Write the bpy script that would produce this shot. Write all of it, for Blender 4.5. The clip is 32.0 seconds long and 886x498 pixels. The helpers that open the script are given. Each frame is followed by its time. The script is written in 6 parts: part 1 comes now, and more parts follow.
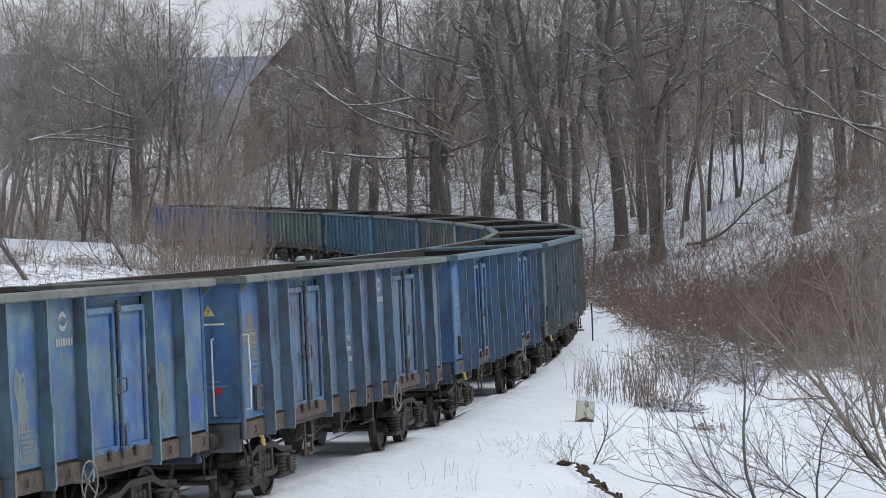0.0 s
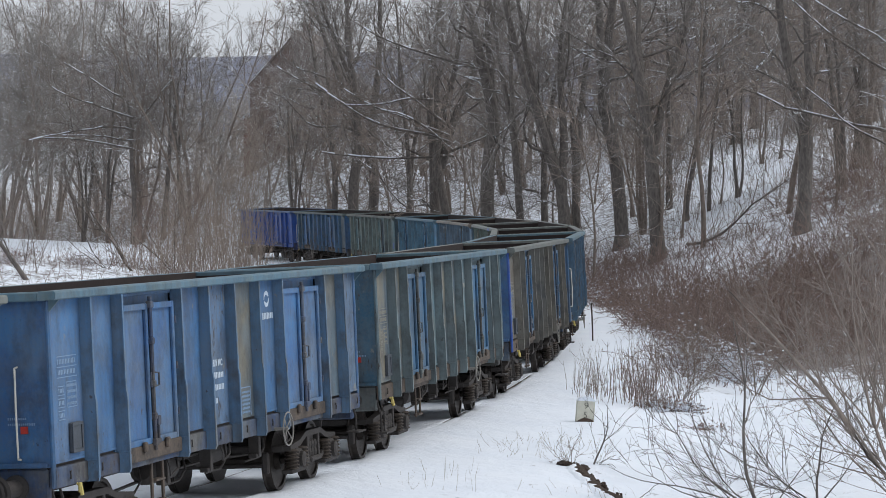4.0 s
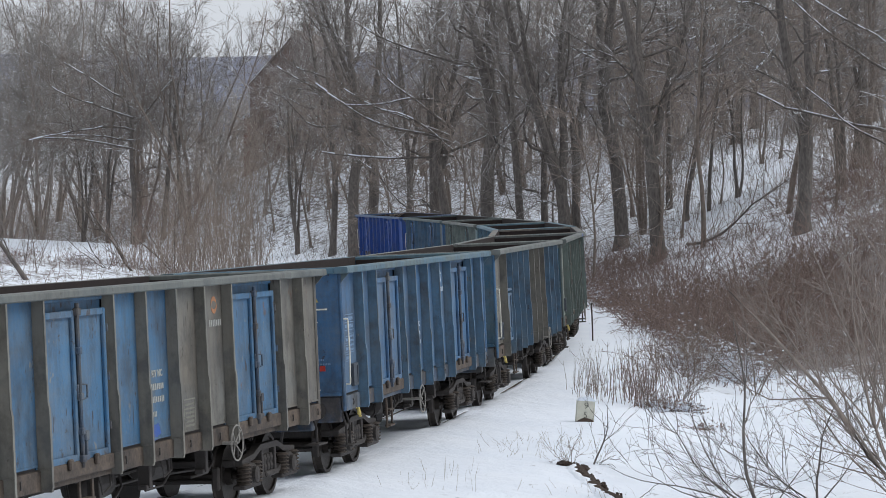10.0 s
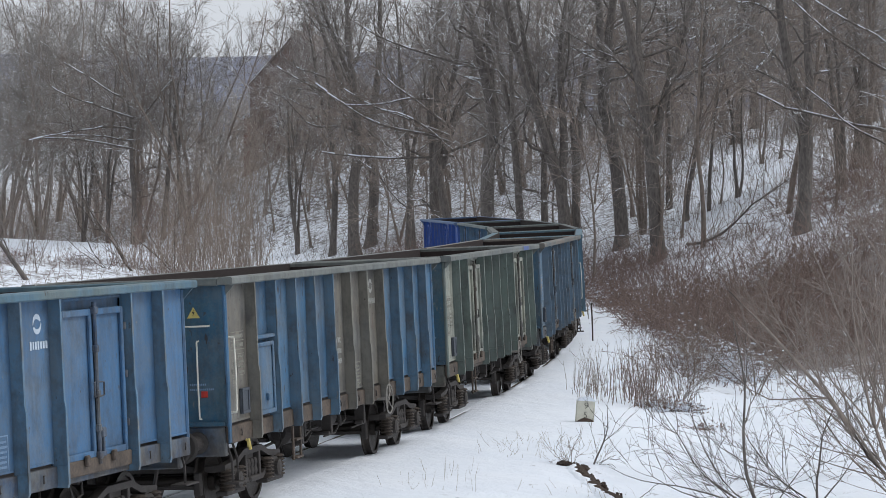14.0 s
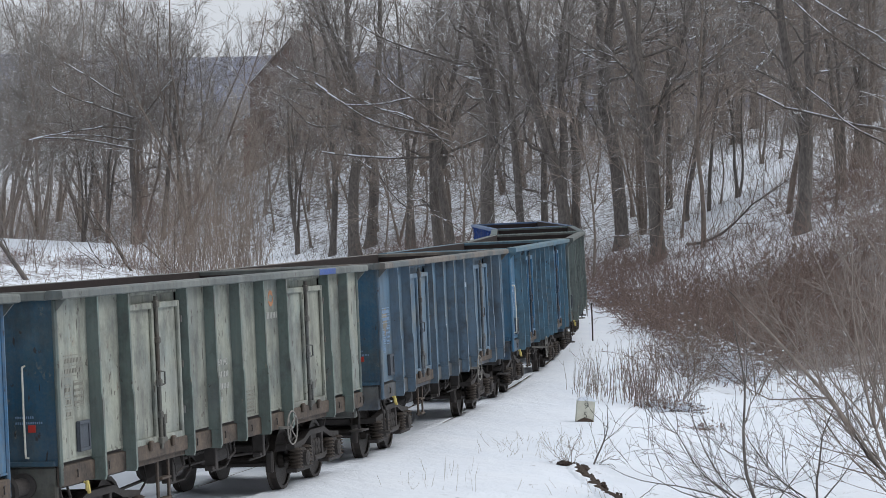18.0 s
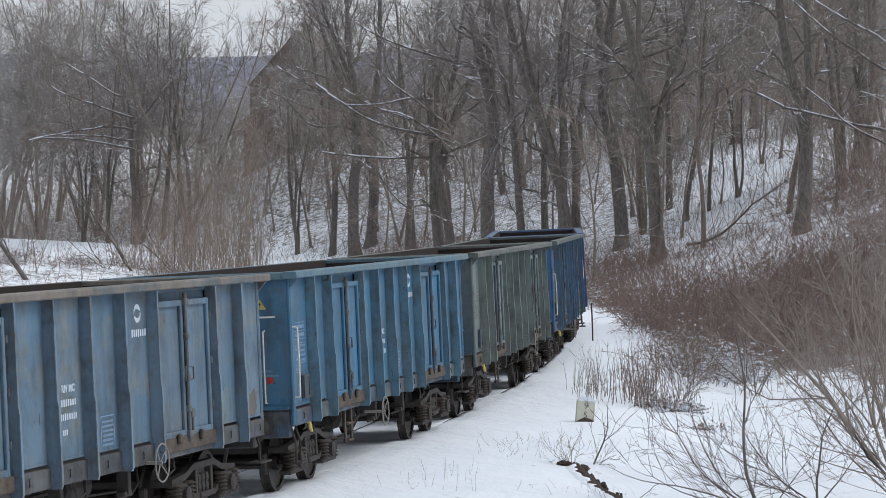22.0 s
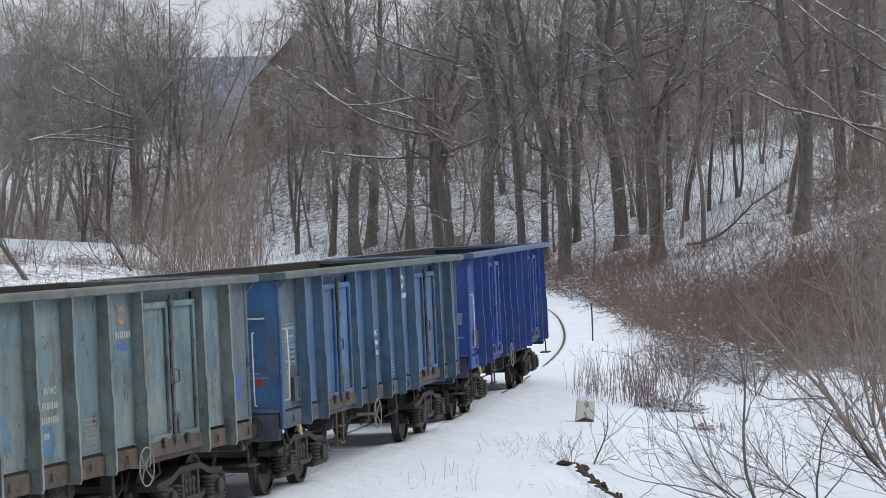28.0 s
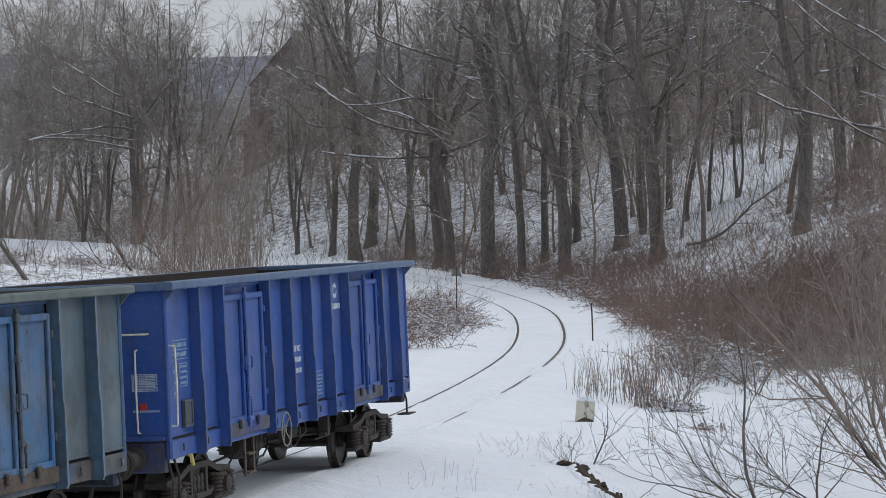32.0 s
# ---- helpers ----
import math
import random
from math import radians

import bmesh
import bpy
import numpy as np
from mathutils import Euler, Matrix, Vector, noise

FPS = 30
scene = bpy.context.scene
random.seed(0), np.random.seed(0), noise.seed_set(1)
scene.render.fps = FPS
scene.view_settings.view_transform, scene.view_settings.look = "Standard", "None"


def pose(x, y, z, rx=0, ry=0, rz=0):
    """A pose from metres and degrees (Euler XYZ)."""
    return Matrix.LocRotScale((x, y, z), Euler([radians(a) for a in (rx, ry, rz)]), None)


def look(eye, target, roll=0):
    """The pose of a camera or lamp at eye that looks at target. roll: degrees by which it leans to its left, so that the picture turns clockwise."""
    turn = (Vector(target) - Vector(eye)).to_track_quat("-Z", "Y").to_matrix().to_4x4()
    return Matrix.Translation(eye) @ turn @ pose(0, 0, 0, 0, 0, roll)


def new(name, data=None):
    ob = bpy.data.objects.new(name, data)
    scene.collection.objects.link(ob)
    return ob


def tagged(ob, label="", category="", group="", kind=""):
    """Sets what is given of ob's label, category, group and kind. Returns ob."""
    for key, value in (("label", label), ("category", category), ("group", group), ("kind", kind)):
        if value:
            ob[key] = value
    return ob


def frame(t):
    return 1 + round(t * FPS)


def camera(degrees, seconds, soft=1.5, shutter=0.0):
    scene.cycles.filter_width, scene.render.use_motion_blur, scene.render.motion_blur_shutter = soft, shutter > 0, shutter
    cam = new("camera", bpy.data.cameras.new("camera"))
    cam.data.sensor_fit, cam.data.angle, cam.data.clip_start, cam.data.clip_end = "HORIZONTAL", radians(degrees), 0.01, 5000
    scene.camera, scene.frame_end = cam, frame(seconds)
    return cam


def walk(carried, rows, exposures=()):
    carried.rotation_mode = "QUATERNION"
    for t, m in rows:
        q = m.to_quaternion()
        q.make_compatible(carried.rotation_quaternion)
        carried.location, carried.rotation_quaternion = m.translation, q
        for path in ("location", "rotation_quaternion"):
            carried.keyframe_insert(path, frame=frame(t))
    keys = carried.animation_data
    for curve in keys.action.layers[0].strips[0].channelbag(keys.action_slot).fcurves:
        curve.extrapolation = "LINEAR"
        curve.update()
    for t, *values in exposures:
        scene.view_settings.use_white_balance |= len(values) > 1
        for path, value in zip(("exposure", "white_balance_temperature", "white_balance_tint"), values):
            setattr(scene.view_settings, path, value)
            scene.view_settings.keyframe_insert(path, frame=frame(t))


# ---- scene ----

# ---------------------------------------------------------------- camera
cam = camera(18.39, 32.0, soft=0.85)
EYE = (0.0, 0.0, 4.83)
AIM = (0.0, 100.0, 4.83 - 2.624)
walk(cam, [(0, look(EYE, AIM, 0.27)), (32, look(EYE, AIM, 0.27))], exposures=[(0, 0.0), (25, 0.0), (28, -0.03), (30, -0.08), (31, -0.21), (32, -0.34)])

# ---------------------------------------------------------------- light: overcast winter day
world = bpy.data.worlds.new("overcast")
scene.world = world
world.use_nodes = True
wn, wl = world.node_tree.nodes, world.node_tree.links
sky = wn.new("ShaderNodeTexSky")
sky.sky_type, sky.sun_disc = "NISHITA", False
sky.sun_elevation, sky.sun_rotation = radians(45), radians(80)
sky.air_density, sky.dust_density, sky.ozone_density = 1.0, 3.0, 1.0
hsv = wn.new("ShaderNodeHueSaturation")
hsv.inputs["Saturation"].default_value = 0.2
hsv.inputs["Value"].default_value = 0.035
cloud = wn.new("ShaderNodeMix")
cloud.data_type = "RGBA"
cloud.inputs[0].default_value = 0.82
cloud.inputs[7].default_value = (0.685, 0.725, 0.785, 1.0)
wl.new(sky.outputs[0], hsv.inputs["Color"])
wl.new(hsv.outputs[0], cloud.inputs[6])
wl.new(cloud.outputs[2], wn["Background"].inputs["Color"])
wn["Background"].inputs["Strength"].default_value = 1.12
sun_data = bpy.data.lights.new("sun", "SUN")
sun_data.energy, sun_data.angle, sun_data.color = 1.55, radians(24), (0.985, 0.985, 0.975)
sun = new("sun", sun_data)
sun.matrix_world = look((48, 8, 50), (0, 0, 0))


# ---------------------------------------------------------------- materials
def srgb(r, g, b, k=1.0):
    f = lambda c: (c / 255 / 12.92 if c < 11 else ((c / 255 + 0.055) / 1.055) ** 2.4) * k
    return (f(r), f(g), f(b), 1.0)


class Nodes:
    """A small node-tree writer."""

    def __init__(self, name):
        self.mat = bpy.data.materials.new(name)
        self.mat.use_nodes = True
        self.n, self.l = self.mat.node_tree.nodes, self.mat.node_tree.links
        self.bsdf = self.n["Principled BSDF"]
        self.coord = self.n.new("ShaderNodeTexCoord")
        self.info = self.n.new("ShaderNodeObjectInfo")

    def link(self, a, b):
        self.l.new(a, b)

    def place(self, scale=(1, 1, 1), shuffle=0.0):
        m = self.n.new("ShaderNodeMapping")
        m.inputs["Scale"].default_value = scale
        self.link(self.coord.outputs["Object"], m.inputs["Vector"])
        if shuffle:
            k = self.n.new("ShaderNodeMath")
            k.operation = "MULTIPLY"
            k.inputs[1].default_value = shuffle
            self.link(self.info.outputs["Random"], k.inputs[0])
            self.link(k.outputs[0], m.inputs["Location"])
        return m.outputs[0]

    def noise(self, vec, scale, detail=4, rough=0.6):
        t = self.n.new("ShaderNodeTexNoise")
        t.inputs["Scale"].default_value, t.inputs["Detail"].default_value = scale, detail
        t.inputs["Roughness"].default_value = rough
        self.link(vec, t.inputs["Vector"])
        return t.outputs["Fac"]

    def ramp(self, fac, a, b, va=0.0, vb=1.0):
        t = self.n.new("ShaderNodeMapRange")
        for i, v in enumerate((a, b, va, vb)):
            t.inputs[i + 1].default_value = v
        self.link(fac, t.inputs[0])
        return t.outputs[0]

    def math(self, op, a, b):
        t = self.n.new("ShaderNodeMath")
        t.operation = op
        for i, v in enumerate((a, b)):
            if isinstance(v, (int, float)):
                t.inputs[i].default_value = v
            else:
                self.link(v, t.inputs[i])
        return t.outputs[0]

    def mix(self, fac, a, b, mode="MIX"):
        t = self.n.new("ShaderNodeMix")
        t.data_type, t.blend_type = "RGBA", mode
        for sock, v in ((t.inputs[0], fac), (t.inputs[6], a), (t.inputs[7], b)):
            if isinstance(v, (int, float, tuple)):
                sock.default_value = v
            else:
                self.link(v, sock)
        return t.outputs[2]

    def upward(self):
        g = self.n.new("ShaderNodeNewGeometry")
        s = self.n.new("ShaderNodeSeparateXYZ")
        self.link(g.outputs["Normal"], s.inputs[0])
        return s.outputs[2]

    def done(self, color, rough=0.6, metal=0.0, bump=None, strength=0.3, distance=0.02, spec=0.4):
        b = self.bsdf
        if isinstance(color, tuple):
            b.inputs["Base Color"].default_value = color
        else:
            self.link(color, b.inputs["Base Color"])
        b.inputs["Roughness"].default_value, b.inputs["Metallic"].default_value = rough, metal
        b.inputs["Specular IOR Level"].default_value = spec
        if bump is not None:
            t = self.n.new("ShaderNodeBump")
            t.inputs["Strength"].default_value, t.inputs["Distance"].default_value = strength, distance
            self.link(bump, t.inputs["Height"])
            self.link(t.outputs[0], b.inputs["Normal"])
        return self.mat


def paint(name, base, alt, patch=0.35, wear=0.25, chips=0.12, rough=0.55, scale=1.1):
    """Weathered wagon paint: blotches of a second tone, vertical dirt runs, rust chips."""
    m = Nodes(name)
    v = m.place(shuffle=61.0)
    blot = m.ramp(m.noise(v, scale, 5, 0.62), 0.62 - 0.35 * patch, 0.72 - 0.25 * patch)
    c = m.mix(m.math("MULTIPLY", blot, min(1.0, 0.35 + patch)), base, alt)
    runs = m.noise(m.place((4.5, 4.5, 0.8), 61.0), 1.0, 7, 0.68)
    c = m.mix(m.ramp(runs, 0.45, 0.74, 0.0, min(0.85, wear * 1.5)), c, srgb(58, 60, 64))
    wash = m.noise(m.place((1.2, 1.2, 2.2), 61.0), 1.0, 5, 0.6)
    c = m.mix(m.ramp(wash, 0.45, 0.75, 0.0, wear * 0.9), c, srgb(92, 88, 84))
    faded = m.noise(m.place((0.8, 0.8, 0.9), 83.0), 1.0, 6, 0.66)
    c = m.mix(m.ramp(faded, 0.46, 0.7, 0.0, 0.16 + wear * 0.6), c, srgb(138, 144, 144, 0.8))
    fine = m.noise(v, 24.0, 6, 0.7)
    c = m.mix(m.ramp(fine, 0.38, 0.7, 0.0, 0.26), c, srgb(116, 110, 100))
    scratch = m.noise(m.place((11.0, 11.0, 2.6), 61.0), 1.0, 3, 0.55)
    c = m.mix(m.ramp(scratch, 0.80 - 0.28 * chips, 0.83 - 0.28 * chips, 0.0, 0.85), c, srgb(56, 46, 42))
    rust = m.noise(m.place((3.0, 3.0, 1.6), 61.0), 1.0, 6, 0.75)
    c = m.mix(m.ramp(rust, 0.72 - 0.16 * chips, 0.79 - 0.16 * chips, 0.0, 0.8), c, srgb(104, 72, 54))
    nick = m.noise(m.place((7.0, 7.0, 5.0), 31.0), 1.0, 5, 0.66)
    c = m.mix(m.ramp(nick, 0.69 - 0.11 * chips, 0.715 - 0.11 * chips, 0.0, 0.75), c, srgb(66, 54, 48))
    soot = m.noise(m.place((2.2, 2.2, 1.5), 47.0), 1.0, 8, 0.74)
    c = m.mix(m.ramp(soot, 0.48, 0.66, 0.0, 0.2 + wear * 0.8), c, srgb(52, 50, 50))
    streak = m.noise(m.place((5.5, 5.5, 0.35), 29.0), 1.0, 5, 0.6)
    c = m.mix(m.ramp(streak, 0.5, 0.68, 0.0, 0.25 + wear * 0.5), c, m.mix(0.5, c, srgb(40, 42, 46)))
    bare = m.noise(m.place((3.4, 3.4, 2.4), 19.0), 1.0, 5, 0.7)
    c = m.mix(m.ramp(bare, 0.69 - 0.1 * chips, 0.74 - 0.1 * chips, 0.0, 0.65), c, srgb(150, 142, 126, 0.8))
    tone = m.ramp(m.info.outputs["Random"], 0, 1, 0.9, 1.08)
    g = m.n.new("ShaderNodeCombineColor")
    for i in range(3):
        m.link(tone, g.inputs[i])
    c = m.mix(1.0, c, g.outputs[0], "MULTIPLY")
    return m.done(c, rough, 0.0, m.math("ADD", m.noise(v, 3.0, 3), m.math("MULTIPLY", fine, 0.25)), 0.35, 0.02, 0.35)


def plain(name, base, alt, scale=6.0, rough=0.7, metal=0.0, amount=0.6, strength=0.3, spec=0.3):
    m = Nodes(name)
    v = m.place(shuffle=23.0)
    a = m.noise(v, scale, 5, 0.65)
    b = m.noise(v, scale * 7, 4, 0.6)
    f = m.math("ADD", m.math("MULTIPLY", a, 0.65), m.math("MULTIPLY", b, 0.35))
    return m.done(m.mix(m.ramp(f, 0.35, 0.65, 0.0, amount), base, alt), rough, metal, b, strength, 0.01, spec)


def bark(name, base, alt, snow, vary=0.0):
    """Bark or twigs with snow caught on the upper sides."""
    m = Nodes(name)
    v = m.place((1, 1, 0.35), 40.0)
    c = m.mix(m.ramp(m.noise(v, 9.0, 5, 0.65), 0.35, 0.68), base, alt)
    if vary:
        geo = m.n.new("ShaderNodeNewGeometry")
        c = m.mix(m.ramp(geo.outputs["Random Per Island"], 0, 1, 0.0, vary), c, tuple(a * 0.3 for a in alt[:3]) + (1,))
    catch = m.math("MULTIPLY", m.ramp(m.upward(), 0.3, 0.65), m.ramp(m.noise(m.place(shuffle=40.0), 1.6, 3, 0.6), 0.66 - snow, 0.72 - snow))
    c = m.mix(catch, c, (0.8, 0.82, 0.86, 1))
    return m.done(c, 0.9, 0, m.noise(v, 22.0, 4), 0.5, 0.03, 0.15)


def snow_material(name, litter=0.0):
    m = Nodes(name)
    v = m.place()
    c = m.mix(m.ramp(m.noise(v, 0.5, 5, 0.6), 0.3, 0.7), (0.765, 0.81, 0.885, 1), (0.825, 0.86, 0.92, 1))
    if litter:
        under = m.n.new("ShaderNodeAttribute")
        under.attribute_name = "litter"
        thr = m.math("ADD", m.noise(v, 2.4, 7, 0.72), m.math("MULTIPLY", under.outputs["Fac"], 0.25))
        spot = m.ramp(thr, 0.66 - litter, 0.76 - litter, 0, 0.85)
        c = m.mix(spot, c, m.mix(m.noise(v, 9.0, 4), srgb(66, 57, 52), srgb(112, 98, 88)))
    speck = m.ramp(m.noise(v, 11.0, 2, 0.5), 0.735, 0.76, 0, 0.45)
    c = m.mix(speck, c, srgb(120, 108, 98))
    grain = m.math("ADD", m.noise(v, 2.0, 6, 0.6), m.math("MULTIPLY", m.noise(v, 13.0, 4), 0.22))
    return m.done(c, 0.75, 0, grain, 0.5, 0.15, 0.2)


SNOW = snow_material("snow")
HILL_SNOW = snow_material("woodland snow", 0.035)
GREY = plain("chipped light grey paint", srgb(138, 135, 129), srgb(98, 95, 91), 14, 0.6)
RAIL = plain("rusty rail steel", srgb(98, 86, 77), srgb(70, 62, 57), 12, 0.55, 0.5)
STEEL_DARK = plain("oily dark running gear", srgb(66, 62, 60), srgb(40, 37, 36), 8, 0.7, 0.05)
SPRING = plain("dusty spring steel", srgb(78, 70, 64), srgb(48, 44, 41), 14, 0.6, 0.2)
TYRE = plain("worn wheel steel", srgb(74, 68, 64), srgb(46, 43, 42), 10, 0.5, 0.6)
GRIME = plain("grimy brown sill", srgb(100, 88, 78), srgb(48, 45, 44), 3.2, 0.75, 0, 0.95)
RUST_IN = plain("rusty wagon lining", srgb(54, 45, 44), srgb(36, 32, 32), 4, 0.8)
WHITE = plain("dirty white paint", srgb(226, 222, 210), srgb(190, 182, 166), 12, 0.6)
STENCIL = plain("faded white stencil", srgb(196, 206, 216), srgb(150, 164, 180), 30, 0.7)
STENCIL_FAINT = plain("rubbed stencil", srgb(132, 154, 178), srgb(104, 130, 160), 30, 0.7)
STENCIL_OLD = plain("old grey stencil", srgb(166, 166, 160), srgb(126, 130, 130), 30, 0.7)
STENCIL_DIM = plain("dim rubbed stencil", srgb(142, 140, 130), srgb(112, 112, 108), 30, 0.7)
STENCIL_ORANGE = plain("orange stencil", srgb(176, 124, 90), srgb(138, 104, 84), 30, 0.7)
YELLOW = plain("worn yellow paint", srgb(206, 188, 110), srgb(146, 128, 84), 12, 0.6)
RED = plain("red lamp plate", srgb(190, 60, 50), srgb(130, 50, 46), 20, 0.5)
PLATE = plain("dark plate holder", srgb(78, 84, 92), srgb(60, 62, 66), 10, 0.6)
BARK = bark("grey bark", srgb(120, 114, 110), srgb(84, 79, 76), 0.03)
BARK_SNOW = bark("dark bark with caught snow", srgb(112, 104, 98), srgb(78, 72, 68), 0.16)
BARK_B = bark("brown bark", srgb(142, 131, 123), srgb(106, 97, 91), 0.03)
BARK_C = bark("pale grey-brown bark", srgb(160, 150, 143), srgb(128, 119, 113), 0.04)
TWIG = bark("grey brown twigs", srgb(177, 172, 168), srgb(141, 136, 132), 0.14, 0.3)
TWIG_RED = bark("reddish twigs", srgb(178, 165, 155), srgb(143, 131, 122), 0.06, 0.3)
TWIG_DARK = bark("dark grey twigs", srgb(156, 150, 145), srgb(120, 114, 110), 0.15, 0.4)
TWIG_LIGHT = bark("light grey-brown twigs", srgb(158, 147, 139), srgb(122, 112, 105), 0.05, 0.25)
SNOWY = bark("snow-laden brown stalks", srgb(118, 100, 90), srgb(82, 70, 64), 0.24)
SNOWED = bark("brown stalks under snow", srgb(124, 105, 95), srgb(88, 75, 68), 0.26)
STALK = bark("dry brown stalks", srgb(158, 145, 133), srgb(123, 112, 103), 0.04, 0.35)
FOG = bark("fine light brown twigs", srgb(174, 160, 149), srgb(142, 129, 119), 0.05, 0.3)
BRAMBLE = bark("brown brambles", srgb(154, 135, 127), srgb(116, 100, 94), 0.02, 0.38)
GRASS = plain("dry grass", srgb(150, 134, 110), srgb(110, 96, 80), 10, 0.9)
EARTH = plain("bare frozen earth", srgb(74, 62, 54), srgb(48, 40, 36), 6, 0.95, 0, 0.8, 0.8)
STONE = plain("whitewashed stone", srgb(214, 212, 198), srgb(180, 176, 160), 9, 0.85)
STONE_DARK = plain("bare weathered stone", srgb(92, 78, 68), srgb(60, 52, 48), 9, 0.9)
INK = plain("black numerals", srgb(40, 40, 42), srgb(60, 60, 60), 9, 0.8)
BRICK_RED = plain("weathered red boards", srgb(142, 102, 94), srgb(112, 88, 84), 3, 0.9)
BRICK_DARK = plain("dark brown boards", srgb(126, 110, 106), srgb(104, 93, 90), 3, 0.9)
ROOF = plain("dark brown roofing", srgb(130, 117, 112), srgb(108, 98, 94), 3, 0.9)
# haze over the distance is mixed into the hills' blue-grey base colour
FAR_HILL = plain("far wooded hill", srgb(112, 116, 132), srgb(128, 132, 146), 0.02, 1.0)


# ---------------------------------------------------------------- geometry writers
class Geo:
    """Collects vertices and faces of one mesh."""

    def __init__(self):
        self.v, self.f = [], []

    def add(self, verts, faces):
        o = len(self.v)
        self.v.extend(verts)
        self.f.extend(tuple(i + o for i in f) for f in faces)
        return self

    def box(self, x0, x1, y0, y1, z0, z1, c=0.0):
        """A box with chamfered edges."""
        if not c:
            p = [(x, y, z) for z in (z0, z1) for y in (y0, y1) for x in (x0, x1)]
            return self.add(p, [(0, 2, 3, 1), (4, 5, 7, 6), (0, 1, 5, 4), (2, 6, 7, 3), (0, 4, 6, 2), (1, 3, 7, 5)])
        p, ix = [], {}
        for a, x in enumerate((x0, x1)):
            for b, y in enumerate((y0, y1)):
                for d, z in enumerate((z0, z1)):
                    sx, sy, sz = 1 - 2 * a, 1 - 2 * b, 1 - 2 * d
                    for ax, q in enumerate(((x, y + sy * c, z + sz * c), (x + sx * c, y, z + sz * c), (x + sx * c, y + sy * c, z))):
                        ix[a, b, d, ax] = len(p)
                        p.append(q)
        f = []
        for a in (0, 1):
            k = lambda b, d, ax: ix[(a, b, d, ax)]
            f.append(tuple(ix[a, b, d, 0] for b, d in ((0, 0), (0, 1), (1, 1), (1, 0))))
            f.append(tuple(ix[b, a, d, 1] for b, d in ((0, 0), (1, 0), (1, 1), (0, 1))))
            f.append(tuple(ix[b, d, a, 2] for b, d in ((0, 0), (0, 1), (1, 1), (1, 0))))
        for a in (0, 1):
            for b in (0, 1):
                f.append((ix[a, b, 0, 0], ix[a, b, 1, 0], ix[a, b, 1, 1], ix[a, b, 0, 1]))
                f.append((ix[a, 0, b, 0], ix[a, 1, b, 0], ix[a, 1, b, 2], ix[a, 0, b, 2]))
                f.append((ix[0, a, b, 1], ix[1, a, b, 1], ix[1, a, b, 2], ix[0, a, b, 2]))
                for d in (0, 1):
                    f.append((ix[a, b, d, 0], ix[a, b, d, 1], ix[a, b, d, 2]))
        return self.add(p, f)

    def loft(self, rings, closed=True, caps=True):
        n = len(rings[0])
        f = []
        for i in range(len(rings) - 1):
            for j in range(n if closed else n - 1):
                k = (j + 1) % n
                f.append((i * n + j, i * n + k, (i + 1) * n + k, (i + 1) * n + j))
        if caps and closed:
            f.append(tuple(range(n))[::-1])
            f.append(tuple((len(rings) - 1) * n + j for j in range(n)))
        return self.add([tuple(p) for r in rings for p in r], f)

    def tube(self, pts, radii, sides=5, caps=True):
        pts = [Vector(p) for p in pts]
        if not hasattr(radii, "__len__"):
            radii = [radii] * len(pts)
        rings = []
        for i, p in enumerate(pts):
            d = (pts[min(i + 1, len(pts) - 1)] - pts[max(i - 1, 0)]).normalized()
            u = d.cross(Vector((0.31, 0.95, 0.05)) if abs(d.y) < 0.9 else Vector((1, 0, 0.1))).normalized()
            w = d.cross(u)
            rings.append([p + (u * math.cos(a) + w * math.sin(a)) * radii[i] for a in [2 * math.pi * j / sides for j in range(sides)]])
        return self.loft(rings, True, caps)

    def lathe(self, prof, center, axis="y", sides=20):
        """Profile of (radius, along) pairs spun about an axis."""
        rings = []
        for r, h in prof:
            ring = []
            for j in range(sides):
                a = 2 * math.pi * j / sides
                c, s = r * math.cos(a), r * math.sin(a)
                q = {"y": (c, h, s), "x": (h, c, s), "z": (c, s, h)}[axis]
                ring.append((center[0] + q[0], center[1] + q[1], center[2] + q[2]))
            rings.append(ring)
        return self.loft(rings)

    def mesh(self, name, smooth=False):
        me = bpy.data.meshes.new(name)
        me.from_pydata([tuple(p) for p in self.v], [], self.f)
        me.update()
        bm = bmesh.new()
        bm.from_mesh(me)
        bmesh.ops.recalc_face_normals(bm, faces=bm.faces)
        bm.to_mesh(me)
        bm.free()
        if smooth:
            me.polygons.foreach_set("use_smooth", [True] * len(me.polygons))
        return me


def raw_mesh(name, verts, faces, smooth=False):
    me = bpy.data.meshes.new(name)
    me.from_pydata(verts, [], faces)
    if smooth:
        me.polygons.foreach_set("use_smooth", [True] * len(me.polygons))
    me.update()
    return me


def part(name, me, material, parent=None, label="", m=None):
    """One mesh object, under a thing or part if given; the material sits on the object so that meshes can be shared."""
    if isinstance(me, Geo):
        me = me.mesh(name)
    if not me.materials:
        me.materials.append(material)
    ob = new(name, me)
    ob.material_slots[0].link = "OBJECT"
    ob.material_slots[0].material = material
    if parent is not None:
        ob.parent = parent
    if m is not None:
        ob.matrix_basis = m
    if label:
        ob["label"] = label
    return ob


def thing(name, label, category, group="", m=None, kind=""):
    ob = new(name)
    ob.empty_display_size = 0.3
    if m is not None:
        ob.matrix_basis = m
    return tagged(ob, label, category, group, kind)


